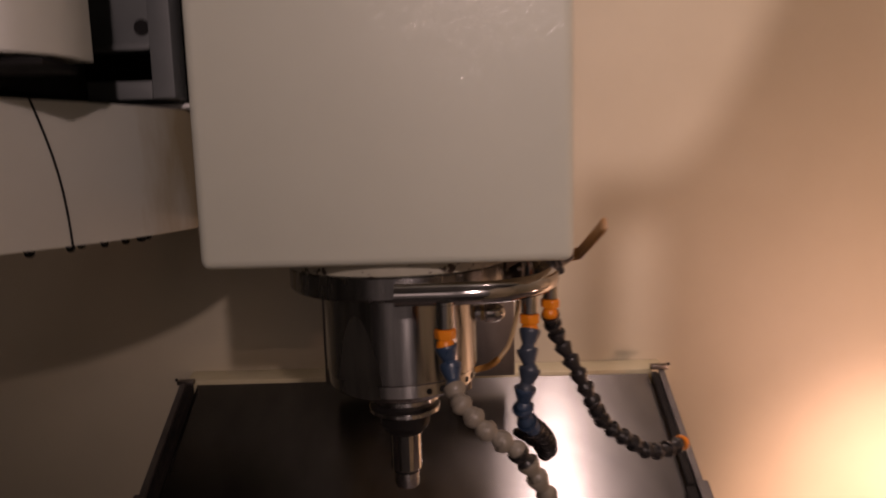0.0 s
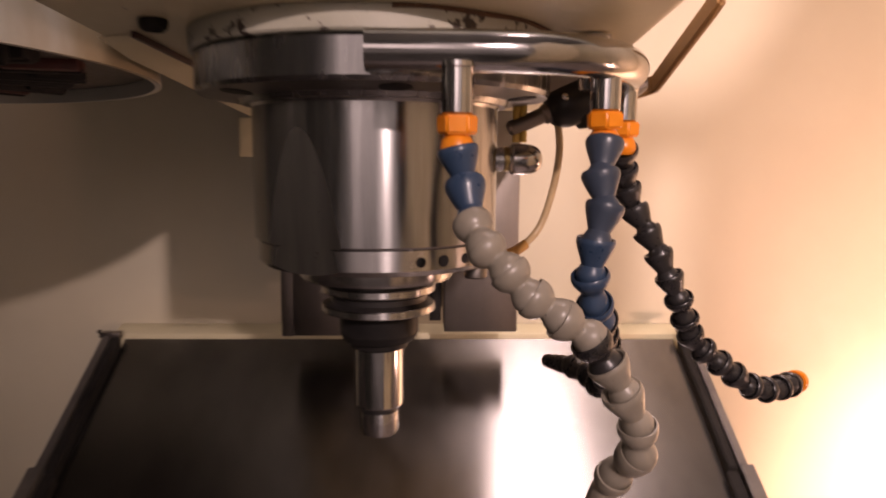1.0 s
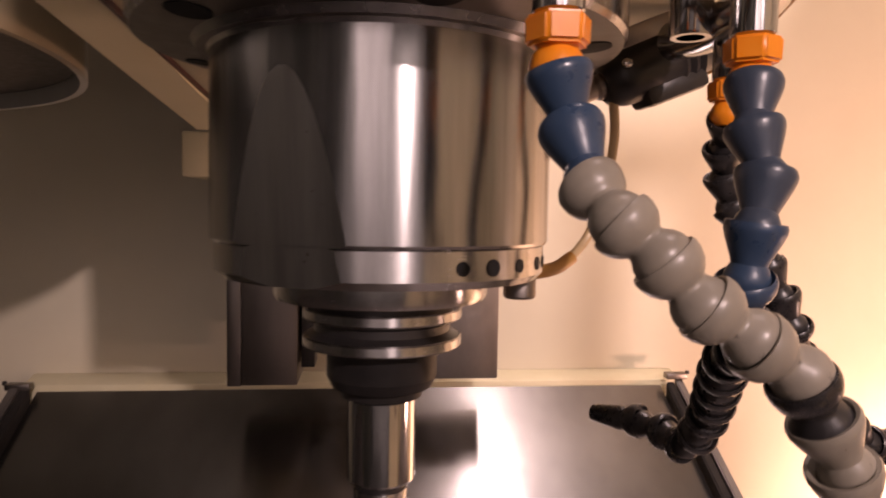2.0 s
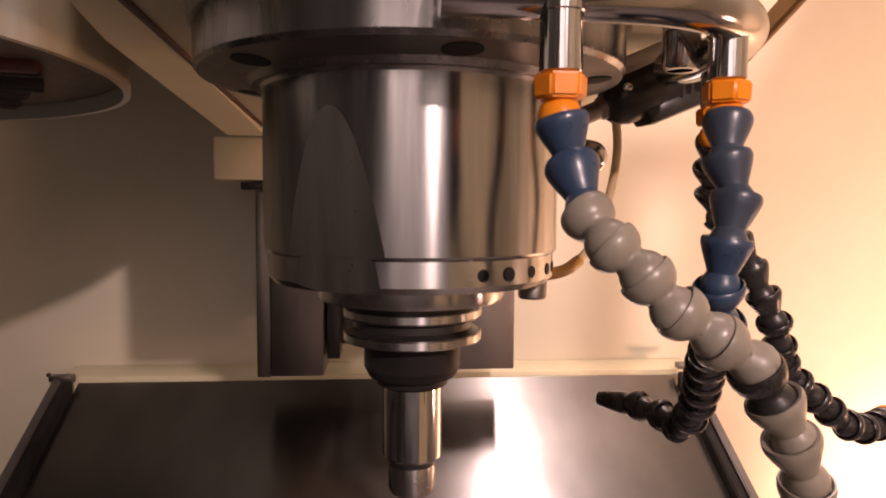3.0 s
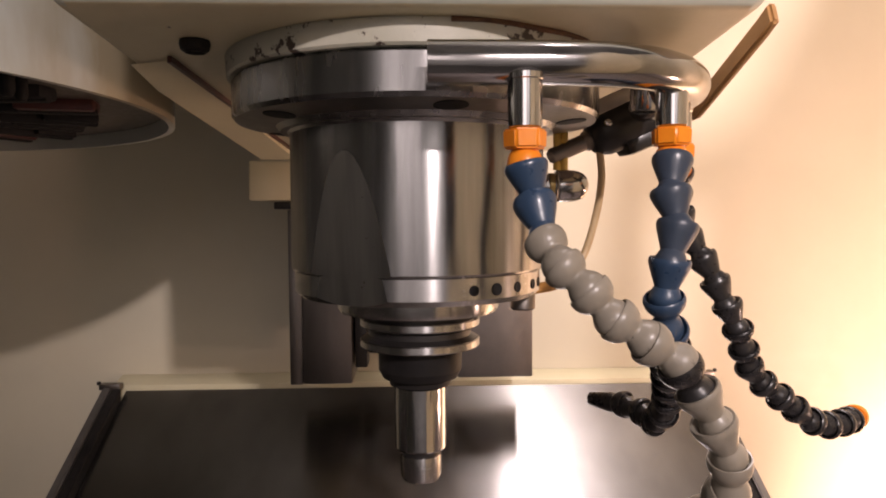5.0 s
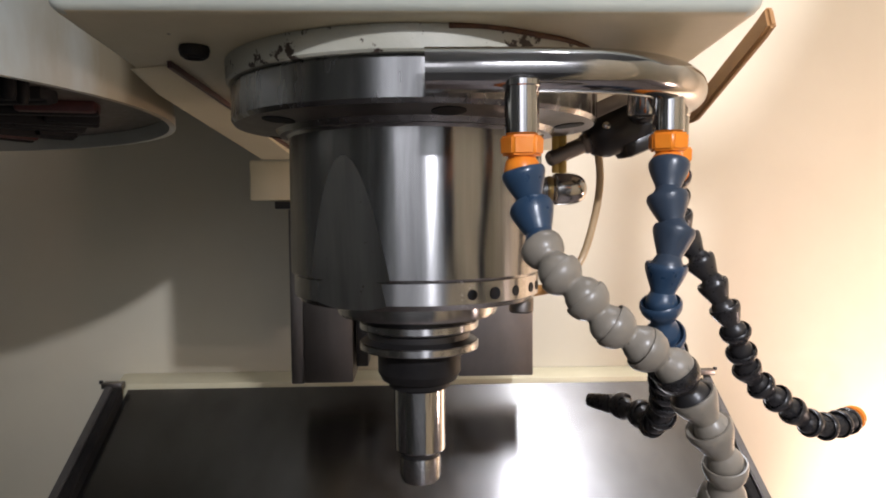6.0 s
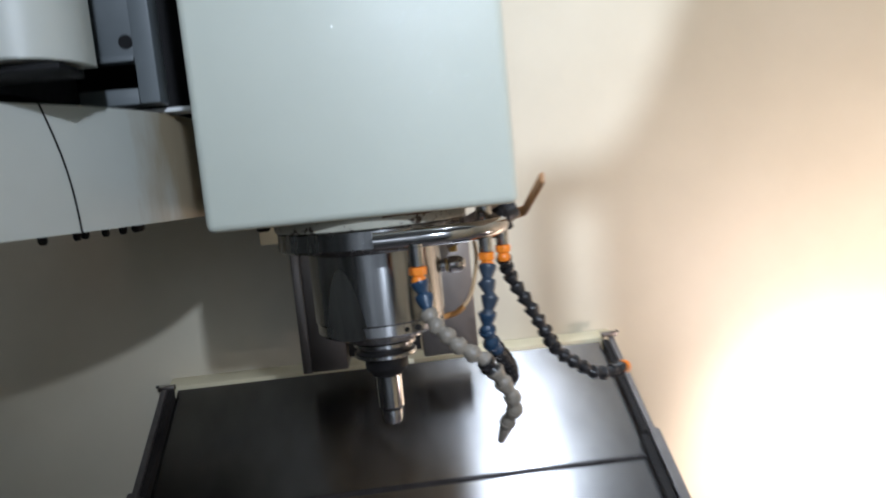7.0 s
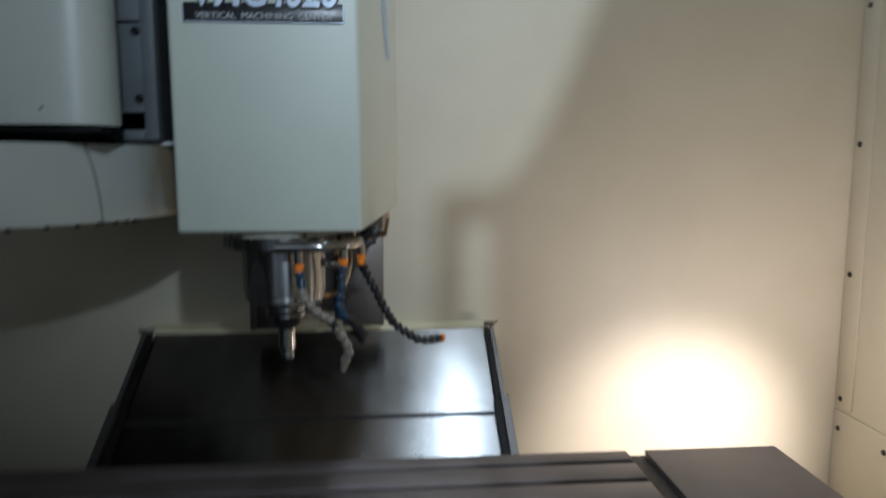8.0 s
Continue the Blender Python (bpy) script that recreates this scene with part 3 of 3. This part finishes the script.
valve_body = part("body", moved(lathe([(0.0075, -0.024), (0.0105, -0.0265), (0.0128, -0.033), (0.0135, -0.046), (0.0130, -0.058)] + ribs + [(0.0120, -0.078), (0.0105, -0.083), (0.0, -0.083)], segments=32), valve_axis), "black_oxide", valve)
part("lug", moved(box(-0.014, 0.018, -0.010, 0.010, -0.017, -0.006, 0.003), pose(0.128, 0.033, 1.5885, 0, -22, 6)), "black_oxide", valve_body, "black clamp lug")
part("pin", moved(lathe([(0.0030, 0.002), (0.0046, 0.0), (0.0048, -0.020), (0.0060, -0.0215), (0.0060, -0.0270), (0.0, -0.0270)], segments=24), valve_axis), "dark_steel", valve, "dark round rod")
part("plate", moved(box(-0.040, 0.030, -0.002, 0.002, -0.004, 0.004, 0.001), pose(0.118, 0.018, 1.6010, 0, -24, 8)), "dark_steel", valve, "worn steel holding strip")
part("fitting", lathe([(0.0045, 1.5850), (0.0045, 1.5800), (0.0055, 1.5795), (0.0055, 1.5765), (0.003, 1.576)], (0.106, 0.030, 0), 20), "black_oxide", valve_body)
part("screw", moved(lathe([(0.0024, 0.0), (0.0024, 0.0012), (0.0018, 0.0022), (0.0008, 0.0026), (0, 0.0026)], segments=20), along((0.1085, 0.0195, 1.5855), (0.1085, 0.06, 1.5855))), "polished_steel", valve_body, "small bright screw")
air = thing("air_tube", (0.106, 0.03, 1.577), "thin tan plastic air tube looping to the spindle", "tube")
part("loop", tube([(0.1060, 0.0300, 1.5770), (0.1085, 0.0320, 1.5550), (0.1050, 0.0340, 1.5300), (0.0965, 0.0330, 1.5070), (0.0790, 0.0240, 1.4945), (0.0590, 0.0150, 1.4925)], 0.0022, 16), "tan_plastic", air)
part("sleeve", tube([(0.0890, 0.0290, 1.4993), (0.0790, 0.0240, 1.4943), (0.0600, 0.0155, 1.4925)], 0.0031, 16), "amber_plastic", air, "amber tube sleeve")
plug = thing("plug_fitting", (0.07, 0.004, 1.55), "rounded steel plug fitting on the spindle housing", "fitting")
m = along((0.063, 0.004, 1.550), (0.10, 0.004, 1.550))
part("stem", moved(lathe([(0.0060, 0), (0.0060, -0.006), (0.0066, -0.0062), (0.0066, -0.0082), (0.0056, -0.0084), (0.0056, -0.0135)], segments=32), m), "ground_steel", plug)
part("ring", moved(lathe([(0.0056, -0.0088), (0.0068, -0.0090), (0.0070, -0.0100), (0.0070, -0.0112), (0.0066, -0.0118), (0.0056, -0.0120)], segments=32), m), "brass", plug, "dull brass ring")
part("cap", moved(lathe([(0.0056, -0.0124), (0.0079, -0.0126), (0.0085, -0.0136), (0.0086, -0.0150), (0.0086, -0.0200), (0.0084, -0.0222), (0.0079, -0.0248), (0.0069, -0.0272),
                         (0.0053, -0.0290), (0.0030, -0.0301), (0, -0.0305)], segments=48), m), "polished_steel", plug, "polished round cap", 60)
ytube = thing("sight_tube", (0.084, 0.03, 1.56), "short yellow plastic sight tube behind the pipe", "tube")
part("pipe", tube([(0.0820, 0.0300, 1.5880), (0.0820, 0.0300, 1.5600)], 0.0022, 16), "yellow_plastic", ytube)
part("pipe", tube([(0.0862, 0.0300, 1.5880), (0.0862, 0.0300, 1.5600)], 0.0022, 16), "yellow_plastic", ytube)

flap = thing("flap_handle", (0.16, 0.02, 1.60), "brown oil-stained bent metal flap beside the head", "flap")
b = bmesh.new()
side = [(0.137, 0.060, 1.590), (0.153, 0.050, 1.591), (0.166, 0.037, 1.5955), (0.1705, -0.030, 1.6255), (0.1715, -0.038, 1.6305)]
rows = []
for q in side:
    rows.append([b.verts.new((q[0] + dx, q[1] + dy, q[2] + dz)) for dx, dy, dz in ((-0.0022, 0.0022, 0.0054), (0.0022, 0.0022, 0.0054), (0.0022, -0.0022, -0.0054), (-0.0022, -0.0022, -0.0054))])
for a, c in zip(rows, rows[1:]):
    for k in range(4):
        b.faces.new((a[k], a[(k + 1) % 4], c[(k + 1) % 4], c[k]))
b.faces.new(rows[0])
b.faces.new(rows[-1])
bmesh.ops.bevel(b, geom=b.edges[:], offset=0.0014, segments=3, affect="EDGES")
part("plate", b, "brown_plate", flap)
part("hinge", tube([(0.120, 0.062, 1.594), (0.146, 0.052, 1.594)], 0.005, 16), "black_oxide", flap, "dark hinge pin")

# ---- column slides behind the spindle ----
slide = thing("column_slide", (0, 0.58, 1.31), "dark oily steel slide blocks on the machine column", "slide")
part("block", box(-0.152, -0.087, 0.536, 0.62, 1.308, 1.62, 0.002), "dark_steel", slide)
part("strip", box(-0.170, -0.1525, 0.540, 0.62, 1.306, 1.54, 0.002), "dark_steel", slide, "dark edge strip")
part("block", box(0.054, 0.155, 0.536, 0.62, 1.314, 1.62, 0.002), "dark_steel", slide)
part("web", box(-0.086, 0.053, 0.60, 0.62, 1.335, 1.62, 0.002), "dark_steel", slide, "shadowed web")
for x in (-0.084, 0.034):
    part("gib", box(x, x + 0.016, 0.552, 0.595, 1.326, 1.50, 0.001), "black_oxide", slide, "narrow black gib strip")
part("column", box(-0.175, 0.088, 0.515, 0.64, 1.625, 2.6, 0.004), "dark_steel", slide, "dark oily upper column")
part("gib_cap", box(-0.185, -0.138, 0.528, 0.60, 1.541, 1.5505, 0.0015), "black_oxide", slide, "dark rubber wiper cap")
block = thing("stop_block", (-0.19, 0.53, 1.56), "cream painted block under the head casting", "block")
part("body", box(-0.211, -0.132, 0.504, 0.60, 1.552, 1.602, 0.003), "cream_paint", block)

# ---- way cover ----
K, PY, PZ0 = 0.6, 0.655, 1.272


def slope(y):
    return PZ0 - K * (PY - y)


way = thing("way_cover", (0, 0.35, 1.05), "dark stainless telescopic way cover sloping to the table", "way cover")


def sheet(x0, x1, y0, y1, lift, thick, bevel=0.0015):
    b = bmesh.new()
    vs = [b.verts.new((x, y, slope(y) + lift + dz)) for dz in (0, -thick) for x, y in ((x0, y0), (x1, y0), (x1, y1), (x0, y1))]
    for f in ((0, 1, 2, 3), (7, 6, 5, 4), (0, 4, 5, 1), (1, 5, 6, 2), (2, 6, 7, 3), (3, 7, 4, 0)):
        b.faces.new([vs[i] for i in f])
    bmesh.ops.recalc_face_normals(b, faces=b.faces)
    if bevel:
        bmesh.ops.bevel(b, geom=b.edges[:], offset=bevel, segments=2, affect="EDGES")
    return b


part("upper_plate", sheet(-0.436, 0.4185, 0.418, PY, 0.0, 0.004, 0.0004), "cover_steel", way, "brushed stainless plate")
part("lower_plate", sheet(-0.4365, 0.4195, 0.02, 0.425, -0.005, 0.004), "cover_steel", way, "brushed stainless plate")
part("fold_edge", sheet(-0.436, 0.4185, 0.4135, 0.4175, 0.0006, 0.006, 0.0003), "dark_iron", way, "dark lower edge of the upper plate")
for s, x in ((-1, -0.437), (1, 0.420)):
    def strip(a, c, y0, y1, lift, thick):
        return sheet(min(x + s * a, x + s * c), max(x + s * a, x + s * c), y0, y1, lift, thick)
    part("rail", strip(0.0, 0.012, 0.44, 0.640, 0.018, 0.05), "rail_black", way, "black rubber lip rail")
    part("rail", strip(-0.004, 0.012, 0.02, 0.44, 0.014, 0.05), "rail_black", way, "black rubber lip rail")
    part("rail_cap", strip(0.0135, 0.0245, 0.44, 0.643, 0.021, 0.06), "rail_grey", way, "grey metal rail edge")
    part("rail_sleeve", strip(0.0135, 0.031, 0.02, 0.44, 0.023, 0.06), "rail_grey", way, "grey metal rail sleeve")
    top = 1.2865 if s < 0 else 1.2930
    part("end_clip", box(min(x, x + s * 0.030), max(x, x + s * 0.030), 0.636, 0.650, top - 0.0085, top, 0.001), "dark_steel", way, "dark end clip")
    part("clip_screw", lathe([(0.003, top - 0.0025), (0.003, top + 0.0012), (0.002, top + 0.0022), (0, top + 0.0022)], (x + s * 0.0335, 0.645, 0), 16), "black_oxide", way)
ledge = tagged(setting("trim", moved(prism([(0.657, 1.240), (0.689, 1.240), (0.689, 1.2885), (0.657, 1.2795)], -0.455, 0.448, 0.001), Matrix(((0, 0, 1, 0), (1, 0, 0, 0), (0, 1, 0, 0), (0, 0, 0, 1)))), "cream_paint", "cream painted ledge at the foot of the back wall", "ledge", 35))

# ---- tool changer ----
changer = thing("tool_changer", (-0.45, 0.2, 1.62), "off-white drum tool changer beside the head", "tool changer")
CX, CY, CR = -0.590, 0.195, 0.376


def circle(r, n=96, cx=CX, cy=CY):
    return [(cx + r * math.cos(2 * math.pi * i / n), cy + r * math.sin(2 * math.pi * i / n)) for i in range(n)]


def shell(r, thick, z0, z1, a0=0.0, a1=360.0, n=96):
    """An upright round wall with real thickness, over part of a circle."""
    b = bmesh.new()
    full = a1 - a0 >= 359.9
    cols = []
    for i in range(n if full else n + 1):
        a = radians(a0 + (a1 - a0) * i / n)
        c, s = math.cos(a), math.sin(a)
        cols.append([b.verts.new((CX + q * c, CY + q * s, z)) for q, z in ((r, z0), (r, z1), (r - thick, z1), (r - thick, z0))])
    for i in range(n):
        a, c = cols[i], cols[(i + 1) % len(cols)]
        for k in range(4):
            b.faces.new((a[k], c[k], c[(k + 1) % 4], a[(k + 1) % 4]))
    if not full:
        b.faces.new(cols[0])
        b.faces.new(cols[-1][::-1])
    return b


drum = part("drum_cover", shell(CR, 0.006, 1.6205, 1.742), "bounce_stained_drum_paint", changer, "off-white curved drum cover, browned by oil and by painted warm bounce light")
b = bmesh.new()
for i in range(8):
    q = []
    for j in (i, i + 1):
        k = j / 8
        for da in (-0.17, 0.17):
            a = radians(-33.0 - 3.4 * k + 0.8 * math.sin(math.pi * k) + da)
            q.append(b.verts.new((CX + (CR + 0.0004) * math.cos(a), CY + (CR + 0.0004) * math.sin(a), 1.6206 + 0.1213 * k)))
    b.faces.new((q[0], q[1], q[3], q[2]))
part("seam", b, "dark_gap", drum, "dark panel seam")
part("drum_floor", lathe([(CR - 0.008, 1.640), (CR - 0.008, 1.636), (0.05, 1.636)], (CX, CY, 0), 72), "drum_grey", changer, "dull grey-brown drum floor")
# coloured near-black to hold the shade between drum and box
part("drum_top", lathe([(0.05, 1.738), (CR - 0.008, 1.738), (CR - 0.008, 1.732), (0.05, 1.732)], (CX, CY, 0), 72), "dark_gap", changer, "drum top, near-black for the shade in the gap")
rnd = random.Random(4)
for k in range(26):
    a = 360 / 26 * k + rnd.uniform(-2, 2)
    m = pose(CX, CY, 1.628, 0, 0, a)
    r1 = rnd.uniform(0.30, 0.335)
    part("tool_pocket", moved(box(rnd.uniform(0.12, 0.2), r1, -0.005, 0.005, -0.004, 0.007, 0.002), m), "dark_gap", changer, "dark tool pocket arm")
    part("pocket_grip", moved(box(r1 - rnd.uniform(0.04, 0.07), r1, -0.013, 0.013, -0.002, 0.009, 0.003), m), "red_label" if k % 4 == 1 else "dark_gap", changer, "dark pocket grip")

box_out = [(-0.95, -0.116)] + [(-0.278 + 0.056 * math.sin(radians(a)), -0.060 - 0.056 * math.cos(radians(a))) for a in range(0, 91, 10)] + [(-0.222, -0.050), (-0.95, -0.050)]
part("motor_box", prism(box_out, 1.766, 2.45, 0.0), "drum_paint", changer, "off-white box cover with a rounded corner")
part("box_screw", moved(lathe([(0.0022, 0.0), (0.0022, 0.0006), (0.0, 0.0006)], segments=16), along((-0.303, -0.1162, 1.788), (-0.303, 0.1, 1.788))), "dark_gap", changer, "small dark screw")
# dark sheet and block stand in for the shaded gap and inside
part("gap_shade", box(-0.95, -0.232, -0.100, -0.052, 1.757, 1.764, 0.002), "dark_gap", changer, "dark sheet for the shaded gap under the box")
part("inner_shade", box(-0.95, -0.300, -0.048, 0.09, 1.75, 2.45, 0.002), "dark_gap", changer, "dark block for the shade inside the changer")
bracket = part("bracket", box(-0.300, -0.237, 0.100, 0.106, 1.797, 2.45, 0.001), "grey_bracket", changer, "grey steel bracket plate")
part("bracket_ledge", box(-0.298, -0.237, 0.088, 0.099, 1.797, 1.803, 0.001), "grey_bracket", changer)
part("bracket_flange", box(-0.236, -0.214, 0.086, 0.118, 1.7505, 2.45, 0.002), "grey_bracket", changer, "grey steel bracket flange")
part("bracket_ledge", box(-0.298, -0.237, 0.088, 0.099, 1.946, 1.952, 0.001), "grey_bracket", changer)
part("bracket_foot", box(-0.300, -0.237, 0.088, 0.118, 1.7505, 1.768, 0.001), "grey_bracket", changer)
# the plate isn't pierced; black discs give the holes' shade
for x, z in ((-0.247, 1.820), (-0.248, 1.931), (-0.248, 2.045)):
    part("bracket_hole_disc", moved(lathe([(0.0078, 0.0), (0.0078, 0.0008), (0.0, 0.0008)], segments=24), along((x, 0.0999, z), (x, 0.2, z))), "dark_gap", bracket, "flat black disc for a round hole's shade")
part("deck", box(-0.300, -0.160, 0.119, 0.150, 1.7435, 1.7485, 0.001), "white_plastic", changer, "bright folded deck edge")
# added dark sheet: the depth behind the bracket reads as shade
part("back_shade", box(-0.80, -0.19, 0.30, 0.31, 1.745, 2.45), "dark_gap", changer, "dark sheet for the shade behind the bracket")
for deg, r, w in ((-62.0, 0.345, 0.004), (-52.5, 0.345, 0.005), (-44.0, 0.345, 0.004), (-36.4, 0.345, 0.0045), (-30.6, 0.345, 0.004), (-27.4, 0.332, 0.0042),
                  (-25.0, 0.345, 0.0038), (-21.0, 0.345, 0.0042), (-17.6, 0.345, 0.005), (-14.6, 0.338, 0.0042)):
    a = radians(deg)
    part("tool_end", lathe([(w * 0.8, 1.637), (w * 0.8, 1.628), (w, 1.626), (w, 1.6155), (w * 0.8, 1.6130), (w * 0.5, 1.6118), (0, 1.6118)],
                           (CX + r * math.cos(a), CY + r * math.sin(a), 0), 16), "dark_gap", changer, "black tool pull stud")

# ---- table ----
TZ, TB = 1.145, 0.148
table = thing("machine_table", (0.2, -0.1, 1.08), "dark cast-iron milling table with T-slots", "table")
y = TB
for depth in (0.040, 0.062, 0.072, 0.072, 0.072, 0.072):
    part("table_strip", box(-0.95, 0.637, y - depth, y, TZ - 0.08, TZ, 0.002), "table_iron", table, "ground iron strip between T-slots")
    y -= depth + 0.014
# recessed iron coloured darker than the strips to paint in the slots' shade
part("slot_floor", box(-0.95, 0.639, -0.36, TB - 0.004, TZ - 0.085, TZ - 0.016), "dark_iron", table, "slot bottoms with their shade in the colour")
part("trough", box(0.638, 0.674, -0.36, TB - 0.002, TZ - 0.085, TZ - 0.010, 0.002), "dark_iron", table, "drain trough with its shade in the colour")
part("end_plate", box(0.675, 0.945, -0.36, TB, TZ - 0.08, TZ, 0.002), "table_iron", table, "plain iron table end")
part("saddle", box(-0.40, 0.40, -0.30, 0.02, 0.75, TZ - 0.087, 0.004), "dark_steel", table)
base = thing("machine_pedestal", (0, 0, 0), "cream painted machine base under the table", "machine base")
part("body", box(-0.6, 0.6, -0.5, 0.655, 0, 0.745, 0.01), "cream_paint", base)

# ---- nameplate ----
plate = thing("nameplate", (0, -0.112, 1.906), "black nameplate with silver raised lettering on the head", "nameplate")
face = part("plate", box(-0.109, 0.113, -0.1135, -0.1095, 1.906, 1.933, 0.001), "sign_black", plate)
for x0, x1, z0, z1 in ((-0.1085, 0.1125, 1.9065, 1.9076), (-0.1085, -0.1074, 1.9078, 1.9322), (0.1114, 0.1125, 1.9078, 1.9322)):
    part("border", box(x0, x1, -0.1141, -0.1132, z0, z1), "sign_silver", face, "thin silver border")


def lettering(body, size, at, mat, parent, name):
    cu = bpy.data.curves.new(name, "FONT")
    cu.body, cu.size, cu.extrude, cu.align_x = body, size, 0.0005, "CENTER"
    tmp = new("tmp_text", cu)
    me = bpy.data.meshes.new_from_object(tmp.evaluated_get(bpy.context.evaluated_depsgraph_get()))
    bpy.data.objects.remove(tmp)
    me.materials.clear()
    me.materials.append(M[mat])
    return piece(name, me, Matrix.Translation(at) @ pose(0, 0, 0, 90, 0, 0), parent)


lettering("VERTICAL  MACHINING  CENTER", 0.0125, (0.002, -0.1142, 1.9110), "sign_white", face, "lettering")


def raised(body, offset, extrude, bevel, mat, name, at, label):
    """Slanted raised letters, all drawn to one width."""
    cu = bpy.data.curves.new(name, "FONT")
    cu.body, cu.size, cu.extrude, cu.offset, cu.bevel_depth, cu.shear, cu.align_x = body, 0.062, extrude, offset, bevel, 0.18, "CENTER"
    tmp = new("tmp_text", cu)
    me = bpy.data.meshes.new_from_object(tmp.evaluated_get(bpy.context.evaluated_depsgraph_get()))
    bpy.data.objects.remove(tmp)
    me.materials.clear()
    me.materials.append(M[mat])
    wide = (0.196 + 2 * offset) / (max(v.co.x for v in me.vertices) - min(v.co.x for v in me.vertices))
    piece(name, me, Matrix.Translation(at) @ pose(0, 0, 0, 90, 0, 0) @ Matrix.Diagonal((wide, 1, 1, 1)), face, label)


raised("VMC4020", 0.0012, 0.0022, 0.0006, "sign_silver", "raised_lettering", (0.004, -0.1150, 1.9285), "silver raised lettering")
raised("VMC4020", 0.0034, 0.0016, 0.0004, "sign_black", "letter_edging", (0.004, -0.1128, 1.9285), "dark edging behind the letters")

# ---- emblem on the head's side ----
emblem = thing("emblem", (0.16, 0.2, 1.95), "pale blue curved emblem on the head's side", "emblem")


def on_side(y, z, lift):
    k = (y - 0.05) / 0.44
    return (0.150 + 0.040 * k + lift, y, z)


def crescent(c, r0, r1, a0, a1, lift):
    b = bmesh.new()
    n = 28
    for i in range(n):
        q = []
        for j in (i, i + 1):
            a = radians(a0 + (a1 - a0) * j / n)
            w = math.sin(math.pi * j / n)
            for r in (r0, r0 + (r1 - r0) * w):
                q.append(b.verts.new(on_side(c[0] + r * math.cos(a), c[1] + 1.3 * r * math.sin(a), lift)))
        b.faces.new((q[0], q[1], q[3], q[2]))
    bmesh.ops.remove_doubles(b, verts=b.verts, dist=1e-5)
    g = bmesh.ops.extrude_face_region(b, geom=b.faces[:])["geom"]
    bmesh.ops.translate(b, vec=(0.0006, 0, 0), verts=[v for v in g if isinstance(v, bmesh.types.BMVert)])
    return b


part("arc", crescent((0.30, 2.10), 0.14, 0.09, 180, 285, 0.0003), "logo_blue", emblem, "blue arc")
part("arc", crescent((0.30, 2.11), 0.085, 0.05, 170, 290, 0.0003), "logo_pale", emblem, "pale arc")

box_2 = thing("terminal_box", (-0.24, 0.28, 1.96), "white terminal box with a blue plug on the column", "terminal box")
part("case", box(-0.244, -0.208, 0.262, 0.298, 1.942, 1.963, 0.003), "white_plastic", box_2, "white plastic case")
part("connector", box(-0.234, -0.210, 0.270, 0.292, 1.985, 2.008, 0.003), "white_plastic", box_2, "white plastic connector")
part("plug", lathe([(0.010, 1.963), (0.011, 1.965), (0.011, 1.982), (0.008, 1.984), (0, 1.984)], (-0.236, 0.272, 0), 24), "blue_bin", box_2, "blue plastic plug")

# ---- details of the enclosure ----
strip = part("corner_strip", box(SIDE_X - 0.004, SIDE_X - 0.0005, WALL_Y - 0.072, WALL_Y - 0.004, 1.02, 2.74, 0.001), "wall_paint", wall_right, "cream folded corner strip")
SCREW = ring_mesh("screw", [(0.0, 0.004), (0.004, 0.0036), (0.007, 0.0020), (0.0078, 0.0), (0.0078, -0.001)], "tool_dark", 16)
for z in (0.956, 1.044, 1.403, 1.762, 2.128):
    piece("screw", SCREW, along((SIDE_X - 0.0055, WALL_Y - 0.026, z), (SIDE_X + 1, WALL_Y - 0.026, z)), wall_right, "dark screw head")
part("lower_panel", box(SIDE_X - 0.005, SIDE_X - 0.0005, -0.6, WALL_Y - 0.004, 0.3, 1.008, 0.001), "wall_paint", wall_right, "cream lower wall panel")
for k in range(2):
    piece("screw", SCREW, along((SIDE_X - 0.0065, 0.482 - 0.14 * k, 0.963), (SIDE_X + 1, 0.482 - 0.14 * k, 0.963)), wall_right, "dark screw head")
for x, y in ((-0.0945, -0.056), (0.060, -0.062)):
    part("plug_hole", lathe([(0.0062, 1.6114), (0.0066, 1.6098), (0.0060, 1.6072), (0.0044, 1.6060), (0.0030, 1.6072), (0, 1.6074)], (x, y, 0), 24), "rail_black", head, "dark oily screw head")
